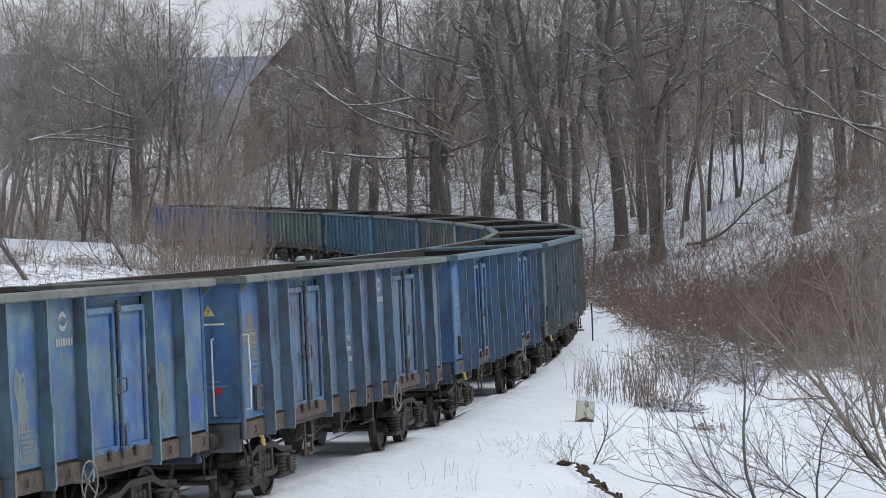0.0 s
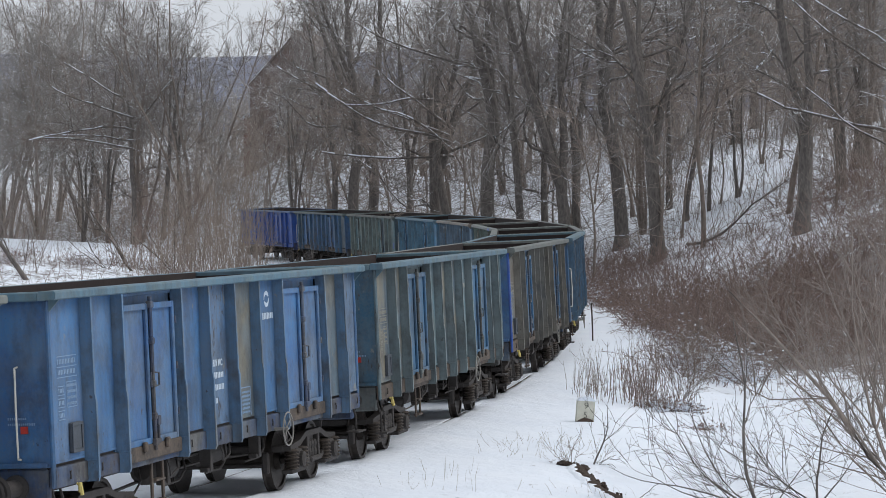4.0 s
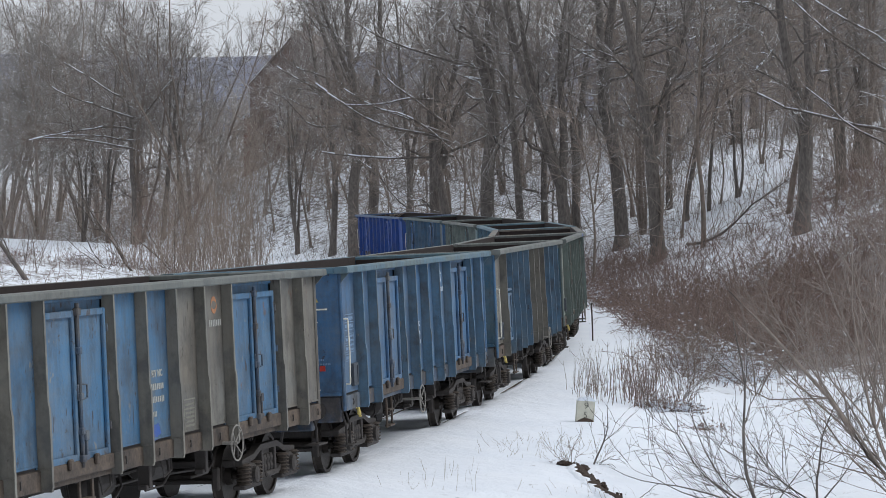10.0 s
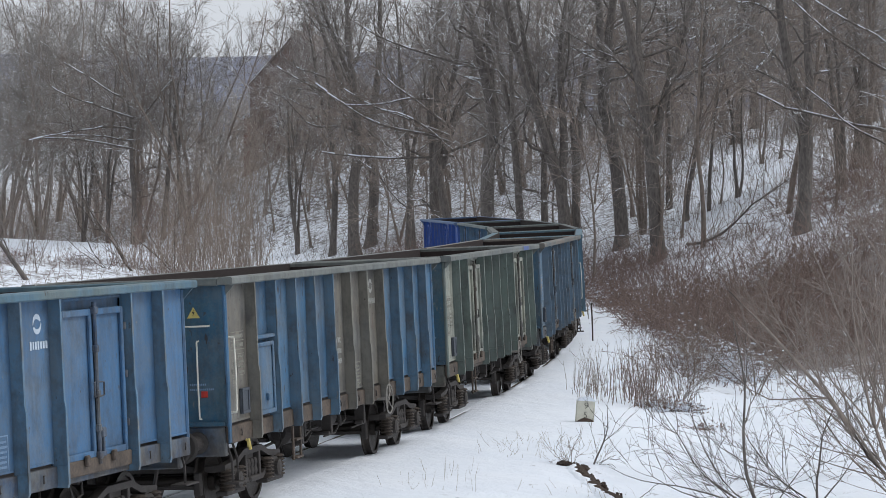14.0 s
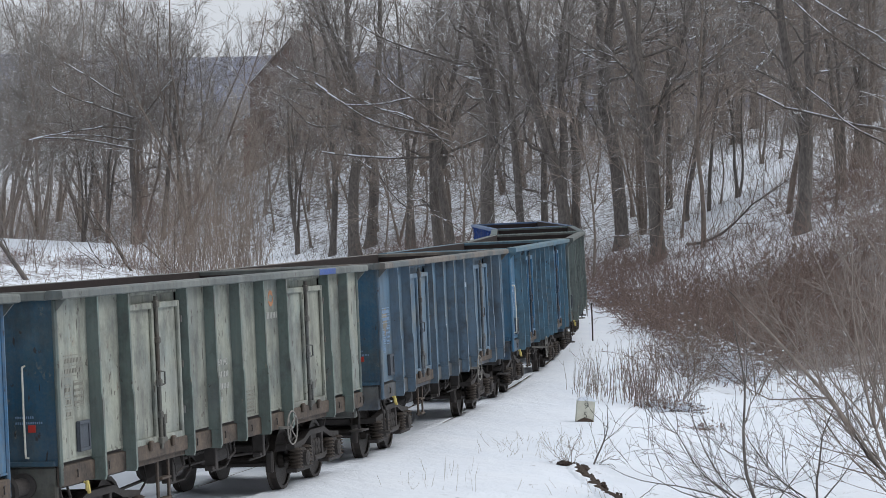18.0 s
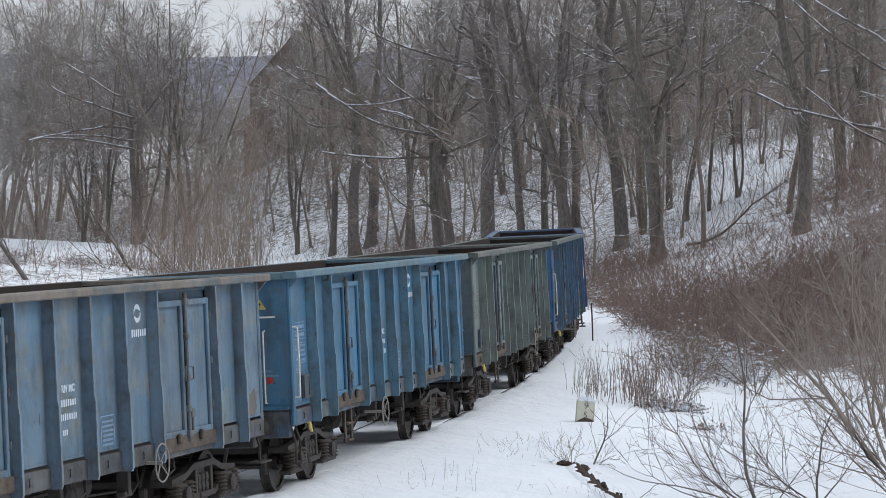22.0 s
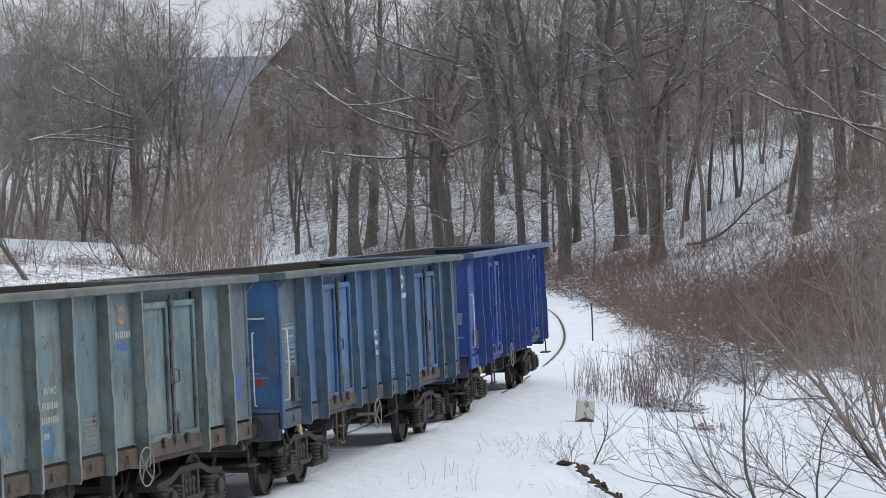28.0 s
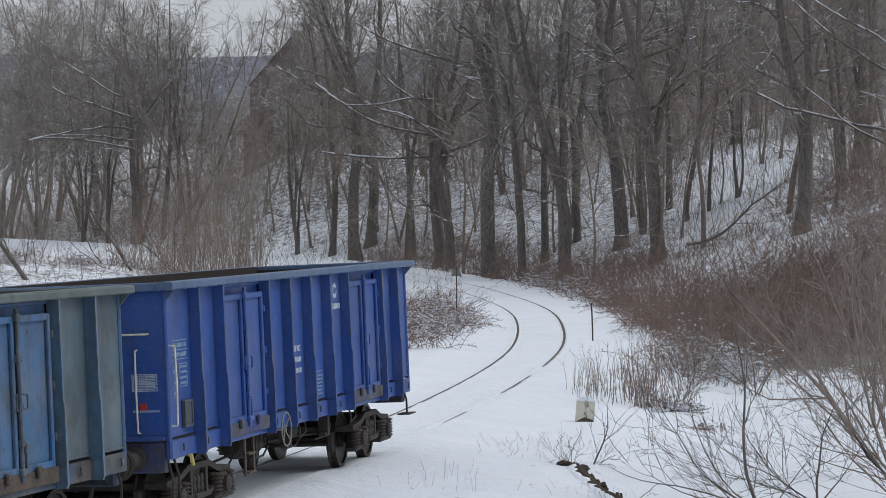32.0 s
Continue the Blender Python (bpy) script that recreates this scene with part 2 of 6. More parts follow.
# ---------------------------------------------------------------- the railway's line
KNOTS = [-175, -130, -95, -70, -52, -38, -26, -13, 0, 13, 26, 60, 95]
BENDS = [-0.00508, -0.00436, -0.00352, -0.00461, -0.00240, -0.00728, -0.00221, -0.00559, -0.00300, -0.00325, -0.00531, 0.00167, 0.0]
S0, STEP = -240.0, 0.5
SS = np.arange(S0, 225, STEP)
kap = np.interp(SS, KNOTS, BENDS)
HEAD = np.concatenate([[0], np.cumsum((kap[1:] + kap[:-1]) / 2 * STEP)])
i0 = int(round(-S0 / STEP))
HEAD = HEAD - HEAD[i0] + 4.58114
TX = np.concatenate([[0], np.cumsum((np.cos(HEAD)[1:] + np.cos(HEAD)[:-1]) / 2 * STEP)])
TY = np.concatenate([[0], np.cumsum((np.sin(HEAD)[1:] + np.sin(HEAD)[:-1]) / 2 * STEP)])
TX, TY = TX - TX[i0] + 1.3101, TY - TY[i0] + 66.3018
CANT = radians(2.9)  # the outer rail stands higher
TZ = 0.006263 * SS + 3.548e-05 * SS ** 2 / 2


def track(s, off=0.0, up=0.0):
    """A point of the track: arc length, metres to the left of travel (the outside of the bend), height over the rail."""
    x, y, z, h = (float(np.interp(s, SS, a)) for a in (TX, TY, TZ, HEAD))
    out, lift = off * math.cos(CANT) - up * math.sin(CANT), up * math.cos(CANT) + off * math.sin(CANT)
    return Vector((x - math.sin(h) * out, y + math.cos(h) * out, z + lift - 0.055))


def smooth(a, b, x):
    t = np.clip((x - a) / (b - a), 0, 1)
    return t * t * (3 - 2 * t)


def beside(x, y):
    """For arrays of places: distance outside the bend (negative inside) and the rail's height at the nearest point."""
    x, y = np.asarray(x, float), np.asarray(y, float)
    best, off, zz = np.full(x.shape, 1e18), np.zeros(x.shape), np.zeros(x.shape)
    for i in range(0, len(SS), 3):
        dx, dy = x - TX[i], y - TY[i]
        d = dx * dx + dy * dy
        side = -math.sin(HEAD[i]) * dx + math.cos(HEAD[i]) * dy
        m = d < best
        best[m], off[m], zz[m] = d[m], np.sign(side[m]) * np.sqrt(d[m]), TZ[i]
    return off, zz


def wobble(x, y, k, seed=0.0):
    return np.array([noise.noise(Vector((a * k + seed, b * k - seed, seed))) for a, b in zip(np.ravel(x), np.ravel(y))]).reshape(np.shape(x))


def ground_height(x, y, dip=True):
    x, y = np.asarray(x, float), np.asarray(y, float)
    o, zt = beside(x, y)
    t = np.maximum(0, o - 5.0)
    hill = 13.0 * (1 - np.exp(-t / 28.0)) * smooth(90, 130, y)
    bank = (0.4 * smooth(7.0, 13.0, o) + 1.5 * smooth(11.0, 16.0, o)) * smooth(56, 80, y) * (1 - smooth(100, 120, y)) * (x > 0)
    ditch = -0.35 * smooth(3.2, 6.5, np.abs(o)) * (1 - 0.6 * smooth(10, 25, np.abs(o)))
    inner = 1.1 * smooth(9, 22, -o) * smooth(95, 130, y) * (1 - smooth(170, 200, y))
    knoll = 3.3 * (1 - smooth(9, 30, y)) * smooth(-7.5, -3.0, x) * (y > -60)
    yard = 3.4 * np.exp(-((x + 12) / 9.0) ** 2 - ((y - 219) / 11.0) ** 2) * smooth(4, 10, np.abs(o))
    ridge = 11.0 * np.exp(-((y - 430) / 75.0) ** 2) * smooth(2, 22, -x)
    valley = -5.0 * smooth(214, 290, y) * smooth(6, 22, -x) * (1 - smooth(300, 600, np.hypot(x, y)))
    far = smooth(300, 600, np.hypot(x, y))
    lumps = 0.13 * wobble(x, y, 0.35, 3.0) + 0.085 * wobble(x, y, 1.0, 7.0)
    lumps = lumps * (0.25 + 0.75 * smooth(3.0, 6.0, np.abs(o))) + 0.9 * wobble(x, y, 0.05, 11.0) * smooth(14, 40, np.abs(o))
    z = zt - 0.06 + hill * (1 - far) + bank + ditch + inner + knoll + lumps + valley + ridge + yard - 14.0 * far
    return z - 0.3 * (1 - smooth(1.7, 2.4, np.abs(o))) if dip else z


# ---------------------------------------------------------------- ground, track bed, rails, far hills
def axis(pairs):
    out = [pairs[0][0]]
    for (a, _), (b, step) in zip(pairs, pairs[1:]):
        n = max(1, int(round((b - a) / step)))
        out += [a + (b - a) * (i + 1) / n for i in range(n)]
    return np.array(out)


def build_ground():
    gx = axis([(-4000, 0), (-600, 400), (-150, 45), (-40, 5), (-14, 1.2), (14, 0.4), (40, 1.6), (150, 10), (600, 45), (4000, 400)])
    gy = axis([(-1500, 0), (-300, 200), (-60, 30), (30, 3), (100, 0.45), (170, 0.9), (260, 1.8), (600, 25), (4500, 300)])
    X, Y = np.meshgrid(gx, gy)
    Z = ground_height(X, Y)
    nx, ny = len(gx), len(gy)
    idx = np.arange(nx * ny).reshape(ny, nx)
    quads = np.stack([idx[:-1, :-1], idx[:-1, 1:], idx[1:, 1:], idx[1:, :-1]], -1).reshape(-1, 4).tolist()
    me = raw_mesh("ground", np.stack([X, Y, Z], -1).reshape(-1, 3).tolist(), quads, True)
    o, _ = beside(X, Y)
    # dead leaves and stalks show through the snow under the brambles and in the wood
    cover = 1.25 * smooth(4.0, 6.0, o + 0.9 * wobble(X, Y, 0.4, 21.0)) * smooth(64, 80, Y + 7 * wobble(X, Y, 0.3, 8.0)) * (1 - smooth(104, 118, Y)) * (X > 0) + 0.62 * smooth(4, 7, o) * smooth(114, 128, Y) * (1 - smooth(260, 320, Y))
    cover *= 1 - 0.75 * (smooth(0.08, 0.092, X / np.maximum(Y, 1)) * (1 - smooth(0.122, 0.135, X / np.maximum(Y, 1))) * smooth(126, 134, Y) * (1 - smooth(165, 185, Y)))
    cover += 0.3 * smooth(215, 240, Y) * (X < 5) * (1 - smooth(500, 900, Y))
    cover += (0.6 + 0.5 * wobble(X, Y, 0.12, 5.0)) * smooth(4, 9, -o) * smooth(105, 120, Y) * (1 - smooth(200, 240, Y))
    me.attributes.new("litter", "FLOAT", "POINT").data.foreach_set("value", cover.ravel().astype(np.float32))
    return tagged(part("ground", me, HILL_SNOW), "snow-covered ground and wooded hillside beside the railway", "ground", "", "structure")


def build_track_bed():
    """Snow on the track: ruts beside the rails, drifts over parts of the outer rail."""
    half = [0.3, 0.5, 0.62, 0.68, 0.712, 0.728, 0.776, 0.79, 0.86, 1.0, 1.25, 1.6, 2.0, 2.4, 2.9, 3.4]
    offs = [-a for a in half[::-1]] + [0.0] + half
    ss = np.arange(-215, 130, 0.5)
    pts = [track(s, o) for s in ss for o in offs]
    field = ground_height(np.array([p.x for p in pts]), np.array([p.y for p in pts]), False)
    V = []
    for i, p in enumerate(pts):
        s, o = ss[i // len(offs)], offs[i % len(offs)]
        a = abs(o)
        n = 0.02 * noise.noise(p * 0.9) + 0.012 * noise.noise(p * 2.3)
        if a < 0.72 or a > 0.78:
            h = (0.006 if 0.7 < a < 0.8 else -0.012) + n * 0.6
        else:
            h = -0.08
        if a < 0.69:
            h -= 0.004 + 0.012 * noise.noise(Vector((s * 0.8, o, 2.0)))
        drift = noise.noise(Vector((s * 0.19, 5.0 if o > 0 else 9.0, 1.0 if o > 0 else 4.0))) - (0.0 if o > 0 else 0.5) + 0.22 * noise.noise(Vector((s * 1.3, o * 3.0, 7.0)))
        if 0.5 < a < 1.3:
            k = float(smooth(-0.12, 0.22, drift + 0.012 * (s + 4) * (o > 0))) * float(smooth(-22, -10, s))
            k = max(k, float(smooth(-84, -100, s)), float(smooth(9, 15, s) if o > 0 else 0.75 * smooth(12, 24, s)))
            h = h * (1 - k) + (0.016 + n * 0.5) * k
        k = min(1.0, max(0.0, (a - 1.2) / 1.2))
        lift = 0.012 if a < 3.0 else -0.05
        V.append((p.x, p.y, (p.z + h) * (1 - k) + (field[i] + lift) * k))
    n = len(offs)
    F = [(i * n + j, i * n + j + 1, (i + 1) * n + j + 1, (i + 1) * n + j) for i in range(len(ss) - 1) for j in range(n - 1)]
    return tagged(part("track_bed", raw_mesh("track_bed", V, F, True), SNOW), "snowed-in track bed between and beside the rails", "track bed", "", "structure")


def build_rails():
    prof = [(-0.036, 0.0), (0.036, 0.0), (0.036, -0.035), (0.010, -0.05), (0.010, -0.12), (0.07, -0.15), (-0.07, -0.15), (-0.010, -0.12), (-0.010, -0.05), (-0.036, -0.035)]
    ss = np.arange(-222, 212, 1.0)
    for side, label in ((0.755, "brown steel outer rail half buried in snow"), (-0.755, "brown steel inner rail lying in the snow")):
        g = Geo()
        g.loft([[track(s, side + a, b) for a, b in prof] for s in ss])
        tagged(part("rail", g, RAIL), label, "rail", "rails of the track", "structure")


def build_far_hills():
    rng = np.random.RandomState(4)
    V, F = [], []
    xs = np.linspace(-2600, 2600, 90)
    for r, (y, k) in enumerate(((2300, 0.0), (2500, 0.55), (2750, 0.85), (3050, 1.0), (3300, 0.8))):
        for x in xs:
            h = 160 + 8 * math.sin(x / 420 + 0.6) + 9 * math.sin(x / 170) + 4 * noise.noise(Vector((x / 40, r, 0)))
            V.append((x, y, -14 + k * h))
    n = len(xs)
    F = [(i * n + j, i * n + j + 1, (i + 1) * n + j + 1, (i + 1) * n + j) for i in range(4) for j in range(n - 1)]
    tagged(part("backdrop", raw_mesh("backdrop", V, F, True), FAR_HILL), "distant wooded hills, blue-grey with painted haze", "hills", "", "structure")


build_ground()
build_track_bed()
build_rails()
build_far_hills()

# ---------------------------------------------------------------- wagons
TOP, WALL, RIB, HALF = 3.27, 1.325, 1.49, 6.32
SEGS = [(-6.32, -5.30), (-5.30, -4.27), (-2.15, -1.075), (-1.075, 0.0), (0.0, 1.075), (1.075, 2.15), (4.27, 5.30), (5.30, 6.32)]
DOORS = [(-4.27, -3.21), (-3.21, -2.15), (2.15, 3.21), (3.21, 4.27)]
RIBS = [-5.30, -4.27, -2.15, -1.075, 0.0, 1.075, 2.15, 4.27, 5.30]
FLIP = pose(0, 0, 0, 0, 0, 180)
AHEAD = [1, None, 2, 3, 4, 5, None, 6, 7]


def panel_mesh(a, b):
    """Pressed side sheet with a slight dish and a folded foot."""
    g = Geo()
    g.box(a + 0.02, b - 0.02, WALL - 0.02, WALL, 1.30, 3.2, 0.004)
    g.box(a + 0.05, b - 0.05, WALL, WALL + 0.012, 1.305, 1.33, 0.004)
    return g.mesh("panel")


def leaf_mesh(a, b):
    """Door leaf: sheet with a raised frame, hung clear of the door post on its outer side."""
    g = Geo()
    y = WALL + 0.035
    mid = -3.21 if a < 0 else 3.21
    a, b = (a + 0.13, b - 0.03) if b <= mid + 0.01 else (a + 0.03, b - 0.13)
    g.box(a + 0.02, b - 0.02, y - 0.03, y, 1.30, 3.0, 0.004)
    for x0, x1 in ((a, a + 0.07), (b - 0.07, b)):
        g.box(x0, x1, y, y + 0.045, 1.28, 3.02, 0.01)
    for z0, z1 in ((1.28, 1.36), (2.94, 3.02)):
        g.box(a + 0.07, b - 0.07, y, y + 0.045, z0, z1, 0.01)
    return g.mesh("door_leaf")


def door_frame_mesh(a, b):
    """Recessed header and jambs behind the door leaves."""
    g = Geo()
    g.box(a, b, WALL - 0.06, WALL - 0.035, 1.27, 3.2, 0.004)
    g.box(a + 0.05, b - 0.05, WALL - 0.035, WALL + 0.02, 3.12, 3.162, 0.008)
    return g.mesh("door_frame")


RIB_LINE = ((1.02, RIB - 0.012, 0.024), (1.07, RIB + 0.004, 0.026), (1.94, RIB + 0.002, 0.025), (2.03, RIB - 0.014, 0.023), (3.18, RIB - 0.02, 0.022))


def rib_mesh(x):
    """Pressed rib's web, deeper below mid height, down over the sill."""
    g = Geo()
    g.loft([[(x - 0.016, WALL - 0.01, z), (x + 0.016, WALL - 0.01, z), (x + 0.016, d - 0.014, z), (x - 0.016, d - 0.014, z)] for z, d, w in RIB_LINE])
    g.box(x - 0.03, x + 0.03, WALL + 0.03, RIB - 0.02, 1.262, 1.28, 0.003)
    return g.mesh("rib")


def flange_mesh(x):
    """Narrow worn outer edge of a rib."""
    return Geo().loft([[(x - w, d - 0.0135, z), (x + w, d - 0.0135, z), (x + w, d, z), (x - w, d, z)] for z, d, w in RIB_LINE]).mesh("flange")


def corner_mesh(x):
    g = Geo()
    s = 1 if x > 0 else -1
    g.box(min(x, x - 0.06 * s), max(x, x - 0.06 * s), WALL - 0.03, WALL + 0.03, 1.03, 3.17, 0.02)
    return g.mesh("corner_post")


def rim_side_mesh():
    g = Geo()
    prof = [(1.28, 3.165), (1.47, 3.165), (1.495, 3.18), (1.495, 3.245), (1.48, 3.265), (1.30, 3.27), (1.28, 3.25)]
    g.loft([[(x, y, z) for y, z in prof] for x in (-6.44, -3.2, 0.0, 3.2, 6.44)])
    for x in (-6.3, 6.3):
        g.loft([[(x + d, WALL + 0.03, 3.03), (x + d, WALL + 0.03, 3.164), (x + d, 1.48, 3.164)] for d in (-0.012, 0.012)])
    return g.mesh("top_rim")


def rim_end_mesh():
    g = Geo()
    g.box(6.26, 6.44, -1.278, 1.278, 3.16, 3.265, 0.015)
    return g.mesh("end_rim")


def end_mesh():
    g = Geo()
    g.box(6.27, 6.30, -1.31, 1.31, 1.27, 3.2, 0.01)
    g.box(6.30, 6.34, -1.27, 1.27, 1.27, 1.33, 0.012)
    return g.mesh("end_wall")


def lining_mesh():
    g = Geo()
    for s in (-1, 1):
        y0, y1 = sorted((s * (WALL - 0.05), s * (WALL - 0.07)))
        g.box(-6.24, 6.24, y0, y1, 1.3, 3.262, 0.004)
        x0, x1 = sorted((s * 6.245, s * 6.265))
        g.box(x0, x1, -1.25, 1.25, 1.3, 3.2, 0.004)
    return g.mesh("lining")


def sill_mesh():
    g = Geo()
    g.box(-6.31, 6.31, WALL - 0.05, WALL + 0.03, 1.03, 1.265, 0.012)
    return g.mesh("side_sill")


def door_sill_mesh(a, b):
    g = Geo()
    g.box(a, b, WALL + 0.03, WALL + 0.09, 1.10, 1.285, 0.015)
    for k in (0.3, 0.7):
        x = a + (b - a) * k
        g.box(x - 0.05, x + 0.05, WALL + 0.09, WALL + 0.14, 1.2, 1.33, 0.015)
    return g.mesh("door_sill")


def lock_mesh(x):
    """Lock rod with bearings, two D handles and the foot latch."""
    g = Geo()
    y = WALL + 0.10
    g.tube([(x, y, 1.2), (x, y, 3.1)], 0.026, 8)
    for z, w in ((1.30, 0.055), (1.62, 0.04), (2.02, 0.045), (2.55, 0.045), (3.0, 0.055)):
        g.box(x - w, x + w, y - 0.04, y + 0.035, z - 0.045, z + 0.045, 0.014)
    for k in (-1, 1):
        g.tube([(x + k * 0.05, y, 2.16), (x + k * 0.14, y + 0.03, 2.15), (x + k * 0.14, y + 0.03, 2.0), (x + k * 0.05, y, 1.98)], 0.012, 5)
    g.box(x - 0.17, x - 0.06, y - 0.02, y + 0.03, 1.5, 1.62, 0.012)
    g.box(x - 0.14, x - 0.10, y - 0.02, y + 0.02, 1.32, 1.5, 0.008)
    g.box(x - 0.16, x + 0.02, y - 0.02, y + 0.03, 1.28, 1.34, 0.01)
    return g.mesh("lock_bar")


def hinge_mesh(x):
    g = Geo()
    g.lathe([(0.0, -0.045), (0.024, -0.045), (0.024, 0.045), (0.0, 0.045)], (x, WALL + 0.07, 0), "z", 7)
    g.box(x - 0.09, x + 0.09, WALL + 0.03, WALL + 0.06, -0.03, 0.03, 0.006)
    return g.mesh("hinge")


def ring_mesh():
    g = Geo()
    y = WALL + 0.04
    g.tube([(-0.045, y, 0.035), (0.03, y + 0.02, 0.035), (0.05, y + 0.03, 0.0), (0.03, y + 0.02, -0.045), (-0.045, y, -0.045)], 0.009, 5)
    return g.mesh("tie_ring")


def handrail_mesh(z0, z1, bow=0.08):
    g = Geo()
    g.tube([(0, 0, z0), (0, bow, z0 + 0.01), (0, bow, z0 + 0.03), (0, bow + 0.01, (z0 + z1) / 2), (0, bow, z1 - 0.03), (0, bow, z1 - 0.01), (0, 0, z1)], 0.0125, 6)
    return g.mesh("handrail")


def frame_mesh():
    g = Geo()
    g.box(-6.19, 6.19, -0.22, 0.22, 0.86, 1.2, 0.03)
    for x in (-5.9, -4.5, -3.0, -1.5, 0.0, 1.5, 3.0, 4.5, 5.9):
        g.box(x - 0.07, x + 0.07, -1.27, 1.27, 1.0, 1.2, 0.02)
    return g.mesh("underframe")


def headstock_mesh():
    g = Geo()
    g.box(6.13, 6.30, -1.26, 1.26, 0.86, 1.26, 0.02)
    g.box(6.30, 6.34, -0.22, 0.22, 0.92, 1.2, 0.015)
    return g.mesh("headstock")


def buffer_mesh():
    g = Geo()
    g.lathe([(0, 6.30), (0.15, 6.30), (0.15, 6.34), (0.10, 6.36), (0.10, 6.78), (0.07, 6.8), (0.07, 6.96), (0.2, 6.97), (0.225, 6.99), (0.19, 7.012), (0, 7.018)], (0, 0, 1.05), "x", 18)
    return g.mesh("buffer")


def hook_mesh():
    g = Geo()
    g.tube([(6.27, 0, 1.05), (6.72, 0, 1.05), (6.82, 0, 1.1), (6.8, 0, 1.16), (6.72, 0, 1.15)], [0.05, 0.05, 0.045, 0.04, 0.03], 8)
    g.tube([(6.7, -0.07, 1.02), (6.9, -0.06, 0.8), (6.95, 0, 0.7), (6.9, 0.06, 0.8), (6.7, 0.07, 1.02)], 0.025, 6)
    return g.mesh("coupling")


def hose_mesh():
    g = Geo()
    g.tube([(6.30, 0.42, 0.95), (6.56, 0.42, 0.93), (6.66, 0.40, 0.72), (6.7, 0.36, 0.5), (6.72, 0.3, 0.42)], 0.026, 6)
    return g.mesh("brake_hose")


def step_mesh():
    g = Geo()
    for x in (5.95, 6.2):
        g.tube([(x, 1.24, 1.05), (x, 1.31, 0.8), (x, 1.31, 0.5)], 0.017, 5)
    g.box(5.9, 6.24, 1.21, 1.41, 0.48, 0.505, 0.006)
    return g.mesh("corner_step")


def ladder_mesh():
    g = Geo()
    for x in (-0.2, 0.2):
        g.box(x - 0.03, x + 0.03, 1.24, 1.27, 0.5, 1.05, 0.006)
    for z in (0.52, 0.78):
        g.box(-0.17, 0.17, 1.21, 1.31, z, z + 0.03, 0.006)
    return g.mesh("side_step")


def wheel_hand_mesh():
    g = Geo()
    c, r = Vector((0, 1.56, 1.05)), 0.235
    pts = [c + Vector((math.cos(a) * r, 0, math.sin(a) * r)) for a in [2 * math.pi * i / 24 for i in range(25)]]
    g.tube(pts, 0.011, 6, False)
    for i in range(4):
        a = math.pi / 4 + i * math.pi / 2
        g.tube([c + Vector((0, -0.03, 0)), c + Vector((math.cos(a) * r, 0, math.sin(a) * r))], 0.009, 5)
    g.tube([c, c - Vector((0, 0.35, 0))], 0.022, 6)
    return g.mesh("brake_wheel")


def rigging_mesh():
    g = Geo()
    g.tube([(-4.2, 0.55, 0.55), (-1.0, 0.6, 0.7), (1.0, 0.6, 0.7), (4.2, 0.55, 0.55)], 0.022, 5)
    g.tube([(-3.0, -0.5, 0.62), (3.0, -0.5, 0.62)], 0.03, 5)
    for x in (-3.1, -0.2, 1.9):
        g.tube([(x, 1.22, 1.06), (x + 0.05, 1.25, 0.86), (x + 0.2, 1.2, 0.78), (x + 0.35, 1.25, 0.9), (x + 0.4, 1.22, 1.06)], 0.014, 5)
    for x in (-1.75, 0.35, 2.05):
        g.box(x - 0.05, x + 0.05, 1.0, 1.16, 0.68, 1.0, 0.01)
        g.box(x - 0.12, x + 0.12, 1.02, 1.14, 0.66, 0.72, 0.01)
    for x in (-2.6, -0.9, 0.8, 2.5):
        g.tube([(x, 0.9, 1.0), (x + 0.12, 0.98, 0.75), (x + 0.3, 0.95, 0.62), (x + 0.8, 0.9, 0.6)], 0.016, 5)
    return g.mesh("brake_rigging")


def cylinder_mesh():
    g = Geo()
    g.lathe([(0, -0.42), (0.13, -0.42), (0.19, -0.36), (0.2, 0.3), (0.16, 0.36), (0, 0.37)], (-1.2, 0.55, 0.82), "x", 14)
    g.tube([(-0.84, 0.55, 0.82), (0.2, 0.55, 0.8)], 0.025, 6)
    return g.mesh("brake_cylinder")


def tank_mesh():
    g = Geo()
    g.lathe([(0, -0.5), (0.12, -0.49), (0.2, -0.42), (0.2, 0.42), (0.12, 0.49), (0, 0.5)], (1.3, 0.7, 0.82), "x", 14)
    for x in (1.0, 1.6):
        g.box(x - 0.03, x + 0.03, 0.49, 0.91, 0.8, 1.06, 0.01)
    return g.mesh("air_tank")


def lever_mesh():
    g = Geo()
    g.tube([(5.72, 1.37, 1.04), (5.72, 1.42, 1.0), (5.72, 1.43, 0.9)], [0.014, 0.02, 0.024], 6)
    g.box(5.695, 5.745, 1.39, 1.43, 0.93, 1.05, 0.01)
    return g.mesh("valve_lever")


